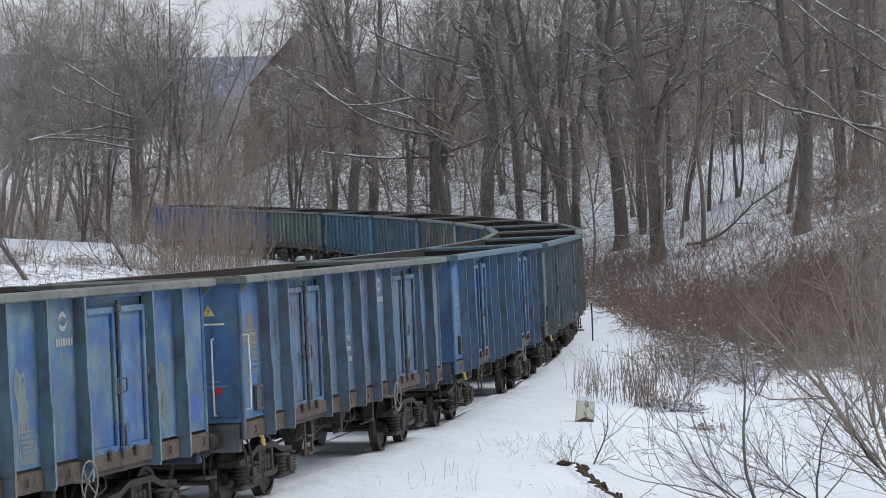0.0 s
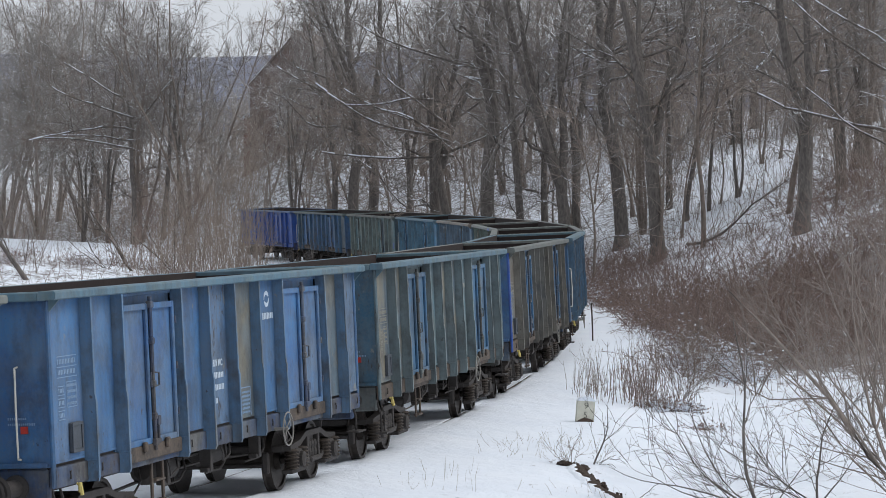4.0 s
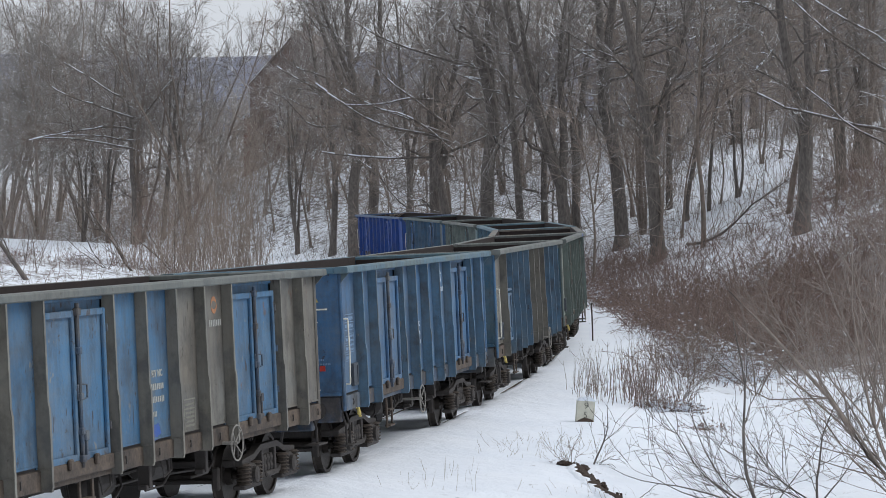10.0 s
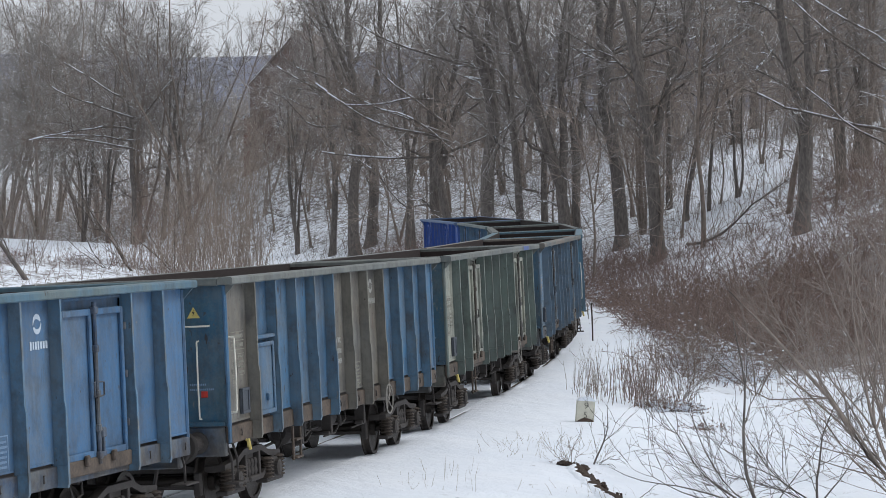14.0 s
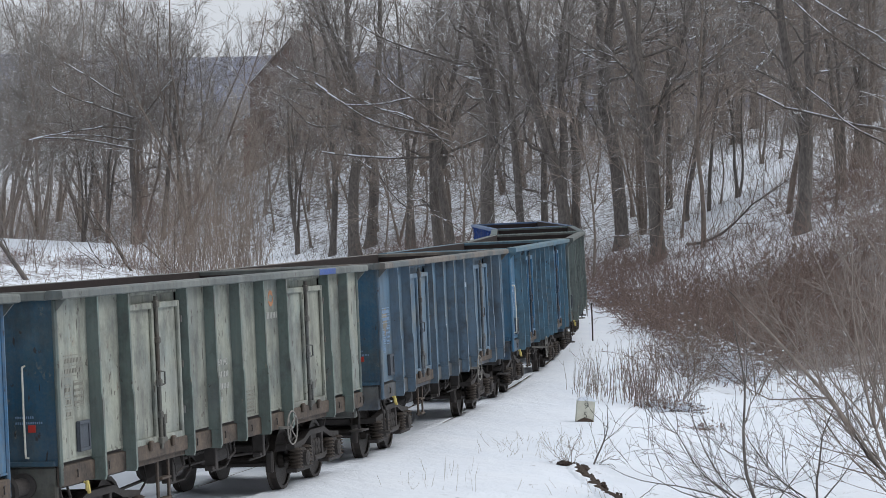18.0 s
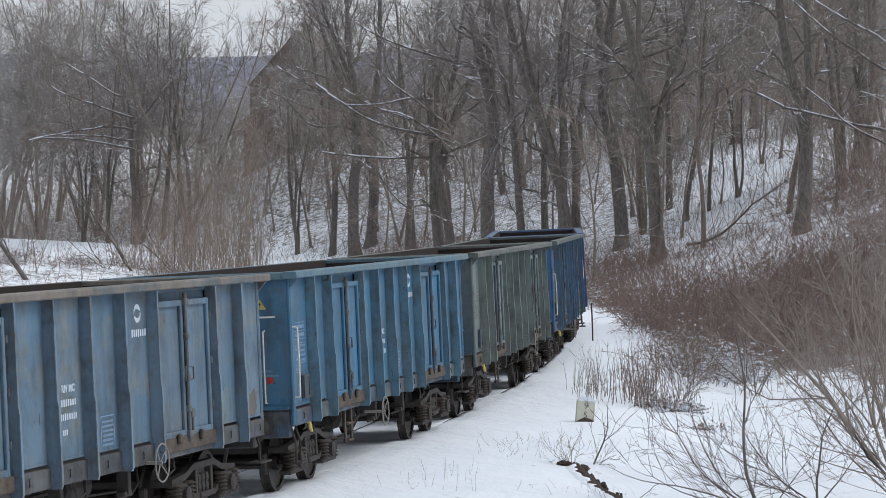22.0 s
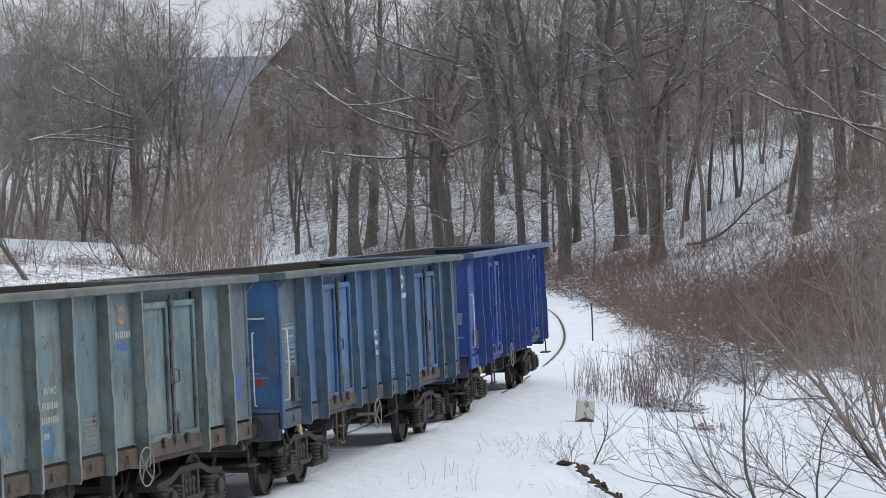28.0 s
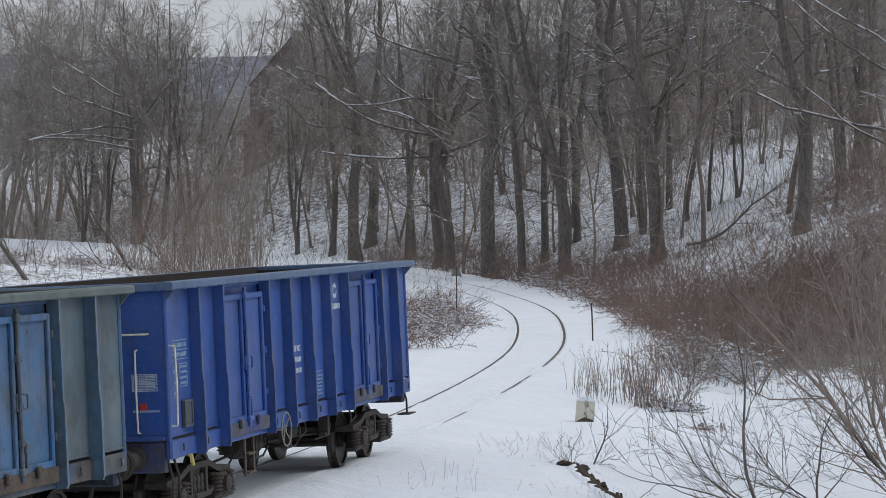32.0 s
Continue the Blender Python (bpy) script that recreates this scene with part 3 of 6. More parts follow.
# bogie, in its own space: pivot at the origin, rail at z = 0
def bogie_side_mesh(s):
    """Cast side frame: arched top chord, bowed lower chord, pillars, open windows between."""
    g = Geo()
    y0, y1 = sorted((s * 0.99, s * 1.11))

    def chord(line, thick):
        for (xa, za), (xb, zb) in zip(line, line[1:]):
            prof = [(xa, za - thick / 2), (xb, zb - thick / 2), (xb, zb + thick / 2), (xa, za + thick / 2)]
            g.loft([[(x, y0, z) for x, z in prof], [(x, y1, z) for x, z in prof]])

    chord([(-1.26, 0.655), (-0.72, 0.70), (-0.4, 0.80), (0.4, 0.80), (0.72, 0.70), (1.26, 0.655)], 0.085)
    chord([(-0.98, 0.66), (-0.42, 0.40), (0.42, 0.40), (0.98, 0.66)], 0.075)
    for x in (-0.3, 0.3):
        g.box(x - 0.04, x + 0.04, y0, y1, 0.43, 0.77, 0.01)
    g.box(-0.22, 0.22, y0 - 0.03, y1 + 0.03, 0.36, 0.44, 0.02)
    for x in (-0.15, 0.0, 0.15):
        g.lathe([(0, 0.44), (0.055, 0.44), (0.07, 0.5), (0.055, 0.56), (0.07, 0.62), (0.055, 0.68), (0, 0.68)], (x, s * 1.05, 0), "z", 8)
    return g.mesh("side_frame")


def bogie_bolster_mesh():
    g = Geo()
    g.box(-0.22, 0.22, -1.05, 1.05, 0.55, 0.82, 0.04)
    g.lathe([(0, 0.82), (0.24, 0.82), (0.24, 0.87), (0, 0.87)], (0, 0, 0), "z", 16)
    for x in (-1.22, 1.22):
        g.box(x - 0.05, x + 0.05, -1.0, 1.0, 0.6, 0.7, 0.015)
    return g.mesh("bolster")


def spring_mesh(x, s):
    """Coil spring seen as a stack of turns."""
    g = Geo()
    prof = [(0.0, 0.33)]
    for i in range(6):
        z = 0.33 + i * 0.052
        prof += [(0.08, z), (0.118, z + 0.022), (0.08, z + 0.046)]
    prof += [(0.0, 0.645)]
    g.lathe(prof, (x, s * 1.09, 0), "z", 10)
    return g.mesh("coil_spring")


def box_mesh(x, s):
    g = Geo()
    y0, y1 = sorted((s * 0.94, s * 1.16))
    g.box(x - 0.14, x + 0.14, y0, y1, 0.33, 0.62, 0.03)
    g.box(x - 0.38, x + 0.38, y0 + 0.02, y1 - 0.02, 0.28, 0.345, 0.015)
    g.lathe([(0, 0), (0.115, 0), (0.115, s * 0.05), (0.06, s * 0.07), (0, s * 0.07)], (x, s * 1.16, 0.47), "y", 14)
    return g.mesh("axle_box")


def wheelset_meshes():
    tread = [(0.0, 0.68), (0.46 + 0.03, 0.685), (0.49, 0.70), (0.465, 0.72), (0.46, 0.735), (0.455, 0.82), (0.40, 0.82), (0.39, 0.79), (0.14, 0.765), (0.13, 0.86), (0.0, 0.86)]
    out = []
    for s in (1, -1):
        out.append(("wheel", Geo().lathe([(r, s * h) for r, h in tread], (0, 0, 0), "y", 20).mesh("wheel", False)))
    out.append(("axle", Geo().lathe([(0, -1.1), (0.065, -1.1), (0.065, -0.86), (0.08, -0.7), (0.08, 0.7), (0.065, 0.86), (0.065, 1.1), (0, 1.1)], (0, 0, 0), "y", 12).mesh("axle")))
    return out


def shoe_mesh(x, s):
    g = Geo()
    for y in (-0.77, 0.77):
        g.box(x - 0.05, x + 0.05, y - 0.05, y + 0.05, 0.3, 0.62, 0.02)
    g.tube([(x, -0.8, 0.42), (x, 0.8, 0.42)], 0.03, 6)
    return g.mesh("brake_shoe")


M = dict(
    panels=[panel_mesh(a, b) for a, b in SEGS], leaves=[leaf_mesh(a, b) for a, b in DOORS], ribs=[(rib_mesh(x), flange_mesh(x)) for x in RIBS],
    corners=[corner_mesh(x) for x in (-6.32, 6.32)], rim=rim_side_mesh(), rim_end=rim_end_mesh(), end=end_mesh(), lining=lining_mesh(),
    sill=sill_mesh(), door_sills=[door_sill_mesh(-4.22, -2.2), door_sill_mesh(2.2, 4.22)], door_frames=[door_frame_mesh(-4.26, -2.16), door_frame_mesh(2.16, 4.26)], locks=[lock_mesh(-3.21), lock_mesh(3.21)],
    hinges=[hinge_mesh(x) for x in (-4.17, -2.25, 2.25, 4.17)], ring=ring_mesh(), rail=handrail_mesh(1.44, 2.46), rail_end=handrail_mesh(1.37, 2.42),
    frame=frame_mesh(), headstock=headstock_mesh(), buffer=buffer_mesh(), hook=hook_mesh(), hose=hose_mesh(), step=step_mesh(), ladder=ladder_mesh(),
    wheel=wheel_hand_mesh(), rigging=rigging_mesh(), cylinder=cylinder_mesh(), tank=tank_mesh(), lever=lever_mesh(),
    floor=Geo().box(-6.27, 6.27, -1.3, 1.3, 1.2, 1.26, 0.0).mesh("floor_plate"),
    bsides=[bogie_side_mesh(s) for s in (1, -1)], bolster=bogie_bolster_mesh(),
    springs=[spring_mesh(x + d, s) for s in (1, -1) for x in (-0.9, 0.9) for d in (-0.26, 0.26)],
    boxes=[box_mesh(x, s) for s in (1, -1) for x in (-0.9, 0.9)], wheels=wheelset_meshes(),
    shoes=[shoe_mesh(x, 1) for x in (-1.42, -0.38, 0.38, 1.42)],
)
def rear_step_mesh():
    g = Geo()
    g.tube([(-6.19, 1.27, 1.05), (-6.19, 1.31, 0.9), (-6.19, 1.31, 0.68)], 0.018, 5)
    g.box(-6.42, -5.98, 1.19, 1.41, 0.655, 0.68, 0.006)
    return g.mesh("corner_step")


M["step_rear"] = rear_step_mesh()
M["patch"] = Geo().box(-4.6, -3.75, 1.47, 1.499, 3.172, 3.262, 0.008).mesh("paint_patch")
M["plain"] = [panel_mesh(a, b) for a, b in DOORS]
M["mid_ribs"] = [(rib_mesh(x), flange_mesh(x)) for x in (-3.21, 3.21)]


def hatch_mesh():
    """Low side hatch with a raised frame under a cross bar."""
    g = Geo()
    y, a, b = WALL + 0.09, 4.38, 5.18
    g.box(a, b, WALL, y, 1.34, 2.3, 0.003)
    for x0, x1 in ((a, a + 0.06), (b - 0.06, b)):
        g.box(x0, x1, y, y + 0.03, 1.32, 2.32, 0.01)
    for z0, z1 in ((1.32, 1.38), (2.26, 2.32)):
        g.box(a + 0.06, b - 0.06, y, y + 0.03, z0, z1, 0.01)
    g.box(a - 0.06, b + 0.06, WALL, WALL + 0.12, 2.37, 2.42, 0.012)
    g.box(a + 0.28, a + 0.4, y, y + 0.04, 1.5, 1.6, 0.01)
    return g.mesh("hatch")


M["hatch"] = hatch_mesh()


def touch_up_mesh(x, z, w, h, seed):
    """A rough-edged stretch of other paint on the side sheet."""
    rng = random.Random(seed)
    rim = []
    for i in range(48):
        a = 2 * math.pi * i / 48
        q = Vector((math.cos(a), math.sin(a), seed * 1.7))
        k = 0.85 + 0.35 * noise.noise(q * 1.1) + 0.25 * noise.noise(q * 3.3) + 0.12 * rng.uniform(-1, 1)
        rim.append((x + math.copysign(abs(math.cos(a)) ** 0.6, math.cos(a)) * w / 2 * k, z + math.copysign(abs(math.sin(a)) ** 0.6, math.sin(a)) * h / 2 * k))
    return Geo().loft([[(a, WALL + y, b) for a, b in rim] for y in (0.0005, 0.0025)]).mesh("paint_patch")


def letters(text, size, weight=0.004):
    """A mesh of one line of upright lettering, centred, from the built-in font."""
    cu = bpy.data.curves.new("letters", "FONT")
    cu.body, cu.size, cu.align_x, cu.align_y, cu.extrude, cu.offset = text, size, "CENTER", "CENTER", 0.002, weight
    ob = bpy.data.objects.new("letters", cu)
    scene.collection.objects.link(ob)
    bpy.context.view_layer.update()
    me = bpy.data.meshes.new_from_object(ob.evaluated_get(bpy.context.evaluated_depsgraph_get()))
    bpy.data.objects.remove(ob)
    bpy.data.curves.remove(cu)
    return me


def bars(x, z, rows, y=WALL):
    """Lines of unreadable small lettering as thin bars: rows of (dx, dz, width, height)."""
    g = Geo()
    for dx, dz, w, h in rows:
        g.box(x + dx - w / 2, x + dx + w / 2, y + 0.001, y + 0.006, z + dz - h / 2, z + dz + h / 2)
    return g


def word(rng, x, z, w, h, y=WALL):
    out, a = [], x + w / 2
    while a > x - w / 2:
        b = rng.uniform(0.38, 0.55) * h
        out.append((a - b / 2 - 0.0, z, b, h * rng.uniform(0.8, 1.0)))
        a -= b + 0.28 * h
    return out


def mark_meshes():
    rng = random.Random(5)
    d = {}
    d["number"] = bars(0.44, 0, word(rng, 0, 1.96, 0.44, 0.085) + word(rng, 0.02, 1.80, 0.46, 0.085) + word(rng, 0.14, 1.62, 0.12, 0.07)).mesh("stencil")
    outline = [(0, 2.02, 0.42, 0.014), (0, 1.62, 0.42, 0.014), (0.205, 1.82, 0.014, 0.4), (-0.205, 1.82, 0.014, 0.4), (0, 1.9, 0.42, 0.01)]
    for i in range(6):
        outline += word(rng, 0, 1.68 + 0.055 * i, 0.32, 0.03)
    d["frame"] = bars(-0.7, -0.30, outline).mesh("data_panel")
    g = Geo()
    for k in (1, -1):
        # a comma: a fat head that thins to a tail round the circle
        outer, inner = [], []
        for i in range(11):
            a = math.pi * (0.5 - k * 0.5) + 0.35 + i * 0.29
            th = 0.075 * math.sin(math.pi * min(1.0, (i + 1.2) / 12.0)) ** 0.8 * (1 - 0.5 * i / 10)
            for line, r in ((outer, 0.115), (inner, 0.115 - th)):
                line.append((-1.8 - math.cos(a) * r, 2.90 + math.sin(a) * r))
        for (p0, p1), (q0, q1) in zip(zip(outer, outer[1:]), zip(inner, inner[1:])):
            g.loft([[(x, WALL + y, z) for x, z in (p0, p1, q1, q0)] for y in (0.001, 0.005)])
    d["emblem"] = g.mesh("emblem")
    d["brand"] = bars(-1.82, 0, word(rng, 0, 2.66, 0.46, 0.1)).mesh("brand_word")
    grid = []
    for z in (2.29, 2.17, 2.05):
        grid.append((0, z, 0.6, 0.01))
    for z in (2.23, 2.11):
        grid += word(rng, 0.02, z, 0.52, 0.06)
    for z in (1.9, 1.76, 1.62):
        grid += word(rng, 0.2, z, 0.16, 0.055)
        grid += [(0.2, z - 0.05, 0.2, 0.009), (0.2, z + 0.05, 0.2, 0.009)]
    for z in (1.95, 1.88, 1.81, 1.74):
        grid += word(rng, -0.12, z, 0.26, 0.034)
    grid += [(-0.12, 1.99, 0.3, 0.009), (-0.12, 1.7, 0.3, 0.009), (0.03, 1.845, 0.009, 0.3), (-0.27, 1.845, 0.009, 0.3)]
    d["data"] = bars(5.78, 0.22, grid).mesh("data_table")
    g = Geo()
    for i in range(6):
        z = 2.11 - 0.042 * i
        g.box(6.301, 6.304, 0.86, 1.19, z - 0.004, z + 0.004)
        if i < 5:
            for y, n in ((0.87, 11), (1.06, 4)):
                for q in range(n):
                    g.box(6.301, 6.304, y + q * 0.028, y + q * 0.028 + 0.016, z - 0.032, z - 0.012)
    for y in (0.86, 1.05, 1.19):
        g.box(6.301, 6.304, y - 0.004, y + 0.004, 1.90, 2.11)
    for q in range(12):
        g.box(6.301, 6.304, 0.86 + q * 0.03, 0.875 + q * 0.03, 1.63, 1.66)
    d["end_table"] = g.mesh("end_table")
    g = Geo()
    for z, n in ((1.82, 9), (1.755, 13)):
        for q in range(n):
            g.box(6.301, 6.304, 0.8 + q * 0.026, 0.814 + q * 0.026, z, z + 0.026)
    d["end_lines"] = g.mesh("end_lines")
    g = Geo()
    g.box(6.301, 6.32, 0.955, 1.045, 1.66, 1.745, 0.004)
    d["red"] = g.mesh("lamp_plate")
    g = Geo()
    g = Geo()
    g.loft([[(x, 0.98, 2.73), (x, 0.80, 2.73), (x, 0.89, 2.88)] for x in (6.301, 6.307)])
    d["warn"] = g.mesh("warning_sign")
    g = Geo()
    g.loft([[(x, 0.90, 2.84), (x, 0.87, 2.80), (x, 0.89, 2.80), (x, 0.875, 2.75), (x, 0.91, 2.81), (x, 0.89, 2.81)] for x in (6.3075, 6.3095)])
    d["bolt"] = g.mesh("bolt_sign")
    g = Geo()
    g.tube([(6.30, 0.62, 2.62), (6.36, 0.62, 2.62), (6.36, 1.1, 2.62), (6.30, 1.1, 2.62)], 0.014, 5)
    d["grab"] = g.mesh("grab_bar")
    g = Geo()
    g.box(5.46, 5.79, WALL, WALL + 0.04, 1.39, 1.74, 0.01)
    for a, b, e, f in ((5.46, 5.79, 1.39, 1.43), (5.46, 5.79, 1.70, 1.74), (5.46, 5.50, 1.43, 1.70), (5.75, 5.79, 1.43, 1.70)):
        g.box(a, b, WALL + 0.04, WALL + 0.055, e, f, 0.004)
    d["holder"] = g.mesh("label_holder")
    return d


MARK = mark_meshes()
RIV = letters("RIV MC", 0.12)
K = 0.74
P = {
    "deep": paint("deep blue paint", srgb(40, 92, 180, K), srgb(34, 80, 162, K), 0.25, 0.12, 0.02, 0.42),
    "deep_rim": paint("deep blue rim paint", srgb(92, 124, 167, K), srgb(70, 106, 160, K), 0.3, 0.1, 0.0),
    "steel": paint("steel blue paint", srgb(54, 118, 178, K), srgb(70, 120, 160, K), 0.35, 0.4, 0.3),
    "teal": paint("grey teal paint", srgb(78, 106, 122, K), srgb(70, 96, 116, K), 0.4, 0.5, 0.3),
    "pale": paint("pale grey green paint", srgb(108, 143, 152, K), srgb(142, 153, 146, K), 0.45, 0.4, 0.5),
    "sky": paint("bright sky blue paint", srgb(66, 130, 170, K), srgb(78, 136, 170, K), 0.25, 0.28, 0.15),
    "dusty": paint("dusty grey blue paint", srgb(98, 133, 160, K), srgb(140, 144, 140, K), 0.3, 0.3, 0.25, 0.6, 1.6),
    "white": paint("dirty off-white paint", srgb(176, 180, 166, K), srgb(150, 162, 158, K), 0.4, 0.45, 0.5),
    "tan": paint("grey tan undercoat", srgb(130, 124, 113, K), srgb(112, 112, 108, K), 0.4, 0.5, 0.5),
    "blue": paint("worn blue paint", srgb(68, 124, 166, K), srgb(58, 108, 148, K), 0.35, 0.38, 0.5),
    "flat": paint("faded medium blue paint", srgb(70, 122, 168, K), srgb(62, 110, 152, K), 0.3, 0.35, 0.2),
    "royal": paint("royal blue paint", srgb(74, 130, 184, K), srgb(62, 112, 172, K), 0.35, 0.35, 0.2),
    "ochre": paint("yellowed blue paint", srgb(100, 124, 140, K), srgb(148, 140, 118, K), 0.45, 0.4, 0.35, 0.6, 0.9),
    "slate": paint("slate blue paint", srgb(86, 128, 172, K), srgb(96, 128, 158, K), 0.4, 0.5, 0.65),
    "patchy": paint("patchy overpainted blue", srgb(60, 110, 172, K), srgb(118, 152, 164, K), 0.5, 0.2, 0.05, 0.55, 1.7),
    "aqua": paint("pale blue-green paint", srgb(112, 144, 157, K), srgb(132, 148, 146, K), 0.45, 0.5, 0.4),
    "rim_grey": paint("grey weathered rim", srgb(126, 132, 128, K), srgb(100, 110, 112, K), 0.45, 0.3, 0.2),
    "cream": paint("old cream lettering ground", srgb(156, 146, 122, K), srgb(128, 130, 120, K), 0.5, 0.45, 0.4),
    "rim_teal": paint("grey teal rim", srgb(94, 114, 114, K), srgb(84, 104, 110, K), 0.45, 0.35, 0.3),
    "rim_tan": paint("rusty tan rim", srgb(146, 134, 122, K), srgb(96, 118, 127, K), 0.45, 0.3, 0.2),
    "rim_blue": paint("light blue rim", srgb(92, 134, 156, K), srgb(110, 134, 135, K), 0.4, 0.25, 0.12),
    "rib_teal": paint("grey green rib paint", srgb(112, 130, 126, K), srgb(132, 140, 132, K), 0.4, 0.4, 0.3),
    "end_teal": paint("dark teal end paint", srgb(44, 100, 130, K), srgb(58, 98, 112, K), 0.35, 0.35, 0.4),
}
for key, a in (("deep", (40, 74, 150)), ("steel", (60, 92, 128)), ("pale", (104, 112, 110)), ("aqua", (92, 108, 110)), ("sky", (62, 108, 146)), ("dusty", (92, 104, 118)), ("white", (112, 112, 104)),
               ("blue", (66, 100, 134)), ("flat", (64, 96, 132)), ("royal", (60, 92, 138)), ("slate", (78, 92, 112)), ("patchy", (66, 100, 140))):
    P[key + "_low"] = paint(key + " grimy paint", srgb(*a, 0.6), srgb(86, 76, 68, 0.7), 0.5, 0.75, 0.25, 0.7, 1.6)
for key, a in (("deep", (62, 100, 176)), ("steel", (92, 136, 172)), ("pale", (148, 162, 158)), ("sky", (110, 158, 184)), ("dusty", (122, 150, 174)), ("rib_teal", (126, 144, 138)), ("blue", (98, 138, 168)),
               ("flat", (102, 144, 176)), ("tan", (146, 142, 132)), ("aqua", (138, 158, 164)), ("royal", (102, 142, 180)), ("slate", (110, 136, 164)), ("patchy", (112, 150, 170))):
    P[key + "_edge"] = paint(key + " worn edge", srgb(*a, K), srgb(118, 116, 110, K), 0.4, 0.3, 0.2, 0.6, 2.2)
    # web paint: soot patches, and the webs' shade put into a duller tone
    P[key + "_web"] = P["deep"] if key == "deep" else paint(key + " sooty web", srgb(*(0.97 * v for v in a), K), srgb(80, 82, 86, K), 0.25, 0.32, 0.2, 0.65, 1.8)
# per wagon from the tail: name of the main paint, rim, end, ribs, special panels and doors, wording
TRAIN = [
    dict(main="deep", rim="deep_rim", end="deep", say="bright deep blue open wagon, clean paint with white stencils", clean=1),
    dict(main="steel", wheel=1.4, rim="rim_teal", end="steel", panels={0: "teal", 1: "teal", 7: "teal"}, say="steel blue open wagon with grey-green corner panels and white stencils"),
    dict(main="pale", rim="rim_grey", end="teal", doors={0: "pale", 3: "teal"}, old=1, emblem=STENCIL_ORANGE, panels={0: "ochre"}, spots=((-5.9, 1.75, 0.35, 0.35, "deep"), (-1.8, 2.52, 0.46, 0.1, "deep"), (0.55, 1.55, 0.5, 0.4, "sky"), (1.75, 1.7, 0.5, 0.5, "sky"), (-4.9, 2.3, 0.4, 0.7, "dusty")), say="pale grey-green open wagon with scuffed paint and a grimy sill"),
    dict(main="sky", wheel=1.4, spots=((5.9, 1.5, 0.3, 0.3, "slate"),), rim="rim_blue", end="sky", warn=1, say="light sky blue open wagon with white stencils"),
    dict(main="dusty", rim="rim_tan", end="end_teal", spots=((5.85, 2.3, 0.4, 0.5, "cream"), (0.5, 1.95, 0.4, 0.35, "aqua"), (-5.9, 1.5, 0.5, 0.4, "tan"), (-4.9, 1.6, 0.4, 0.5, "aqua")), say="dusty grey-blue open wagon with ochre stains and a rusty rim"),
    dict(main="white", rim="rim_grey", end="end_teal", old=1, rib="rib_teal", emblem=STENCIL_ORANGE, patch=1, say="off-white open wagon, chipped paint, teal end wall"),
    dict(main="blue", rim="rim_grey", end="end_teal", old=1, warn=1, mixed=1, shift=-0.12, panels={2: "tan", 3: "tan", 4: "tan", 7: "tan"}, rib="blue", plain_rear=1, say="patched open wagon, blue and grey-tan side panels with rust scratches"),
    dict(main="flat", wheel=1.4, rim="rim_blue", end="flat", warn=1, say="faded medium blue open wagon with white stencils"),
    dict(main="blue", rim="rim_grey", end="royal", old=1, panels={0: "tan", 1: "tan", 2: "tan", 3: "tan", 7: "tan"}, rib="tan", corner="deep", spots=((0.7, 1.42, 0.6, 0.25, "deep"), (5.9, 2.0, 0.5, 0.8, "slate")), emblem=STENCIL_ORANGE, say="open wagon with blue doors and grey-tan undercoat panels"),
    dict(main="aqua", rim="rim_blue", end="end_teal", rib="aqua", old=1, panels={4: "ochre", 6: "ochre", 7: "ochre", 3: "ochre"}, doors={0: "blue", 1: "blue", 2: "blue", 3: "blue"}, spots=((5.9, 1.8, 0.5, 0.9, "cream"), (4.9, 2.3, 0.25, 0.3, "tan"), (0.6, 2.0, 0.4, 0.5, "cream"), (-0.6, 1.75, 0.35, 0.4, "cream"), (-1.7, 2.6, 0.4, 0.7, "cream"), (-5.9, 1.9, 0.4, 0.3, "cream")), say="pale green-grey open wagon with blue doors and ochre stains"),
    dict(main="royal", rim="rim_blue", end="royal", panels={3: "ochre", 4: "slate", 7: "royal", 1: "ochre", 0: "slate"}, say="blue open wagon with yellowed middle panels"),
    dict(main="slate", rim="rim_grey", end="royal", spots=((5.8, 2.5, 0.4, 0.6, "tan"), (4.9, 1.45, 0.4, 0.3, "deep"), (5.75, 2.0, 0.5, 0.25, "deep")), warn=1, old=1, panels={7: "royal"}, say="dark slate blue open wagon with a grey rim and rust spots"),
    dict(main="patchy", rim="rim_grey", end="royal", spots=((-5.9, 1.6, 0.5, 0.35, "deep"), (-4.8, 1.9, 0.5, 0.8, "aqua"), (-0.6, 2.0, 0.4, 0.9, "aqua"), (0.5, 2.3, 0.5, 0.6, "aqua")), say="blue open wagon with overpainted lighter patches", old=1),
]
TRAIN_START, TRAIN_SPEED, TRAIN_SLOWING, PITCH = -131.40, 5.1814, -0.01652, 14.04
WAGONS = []


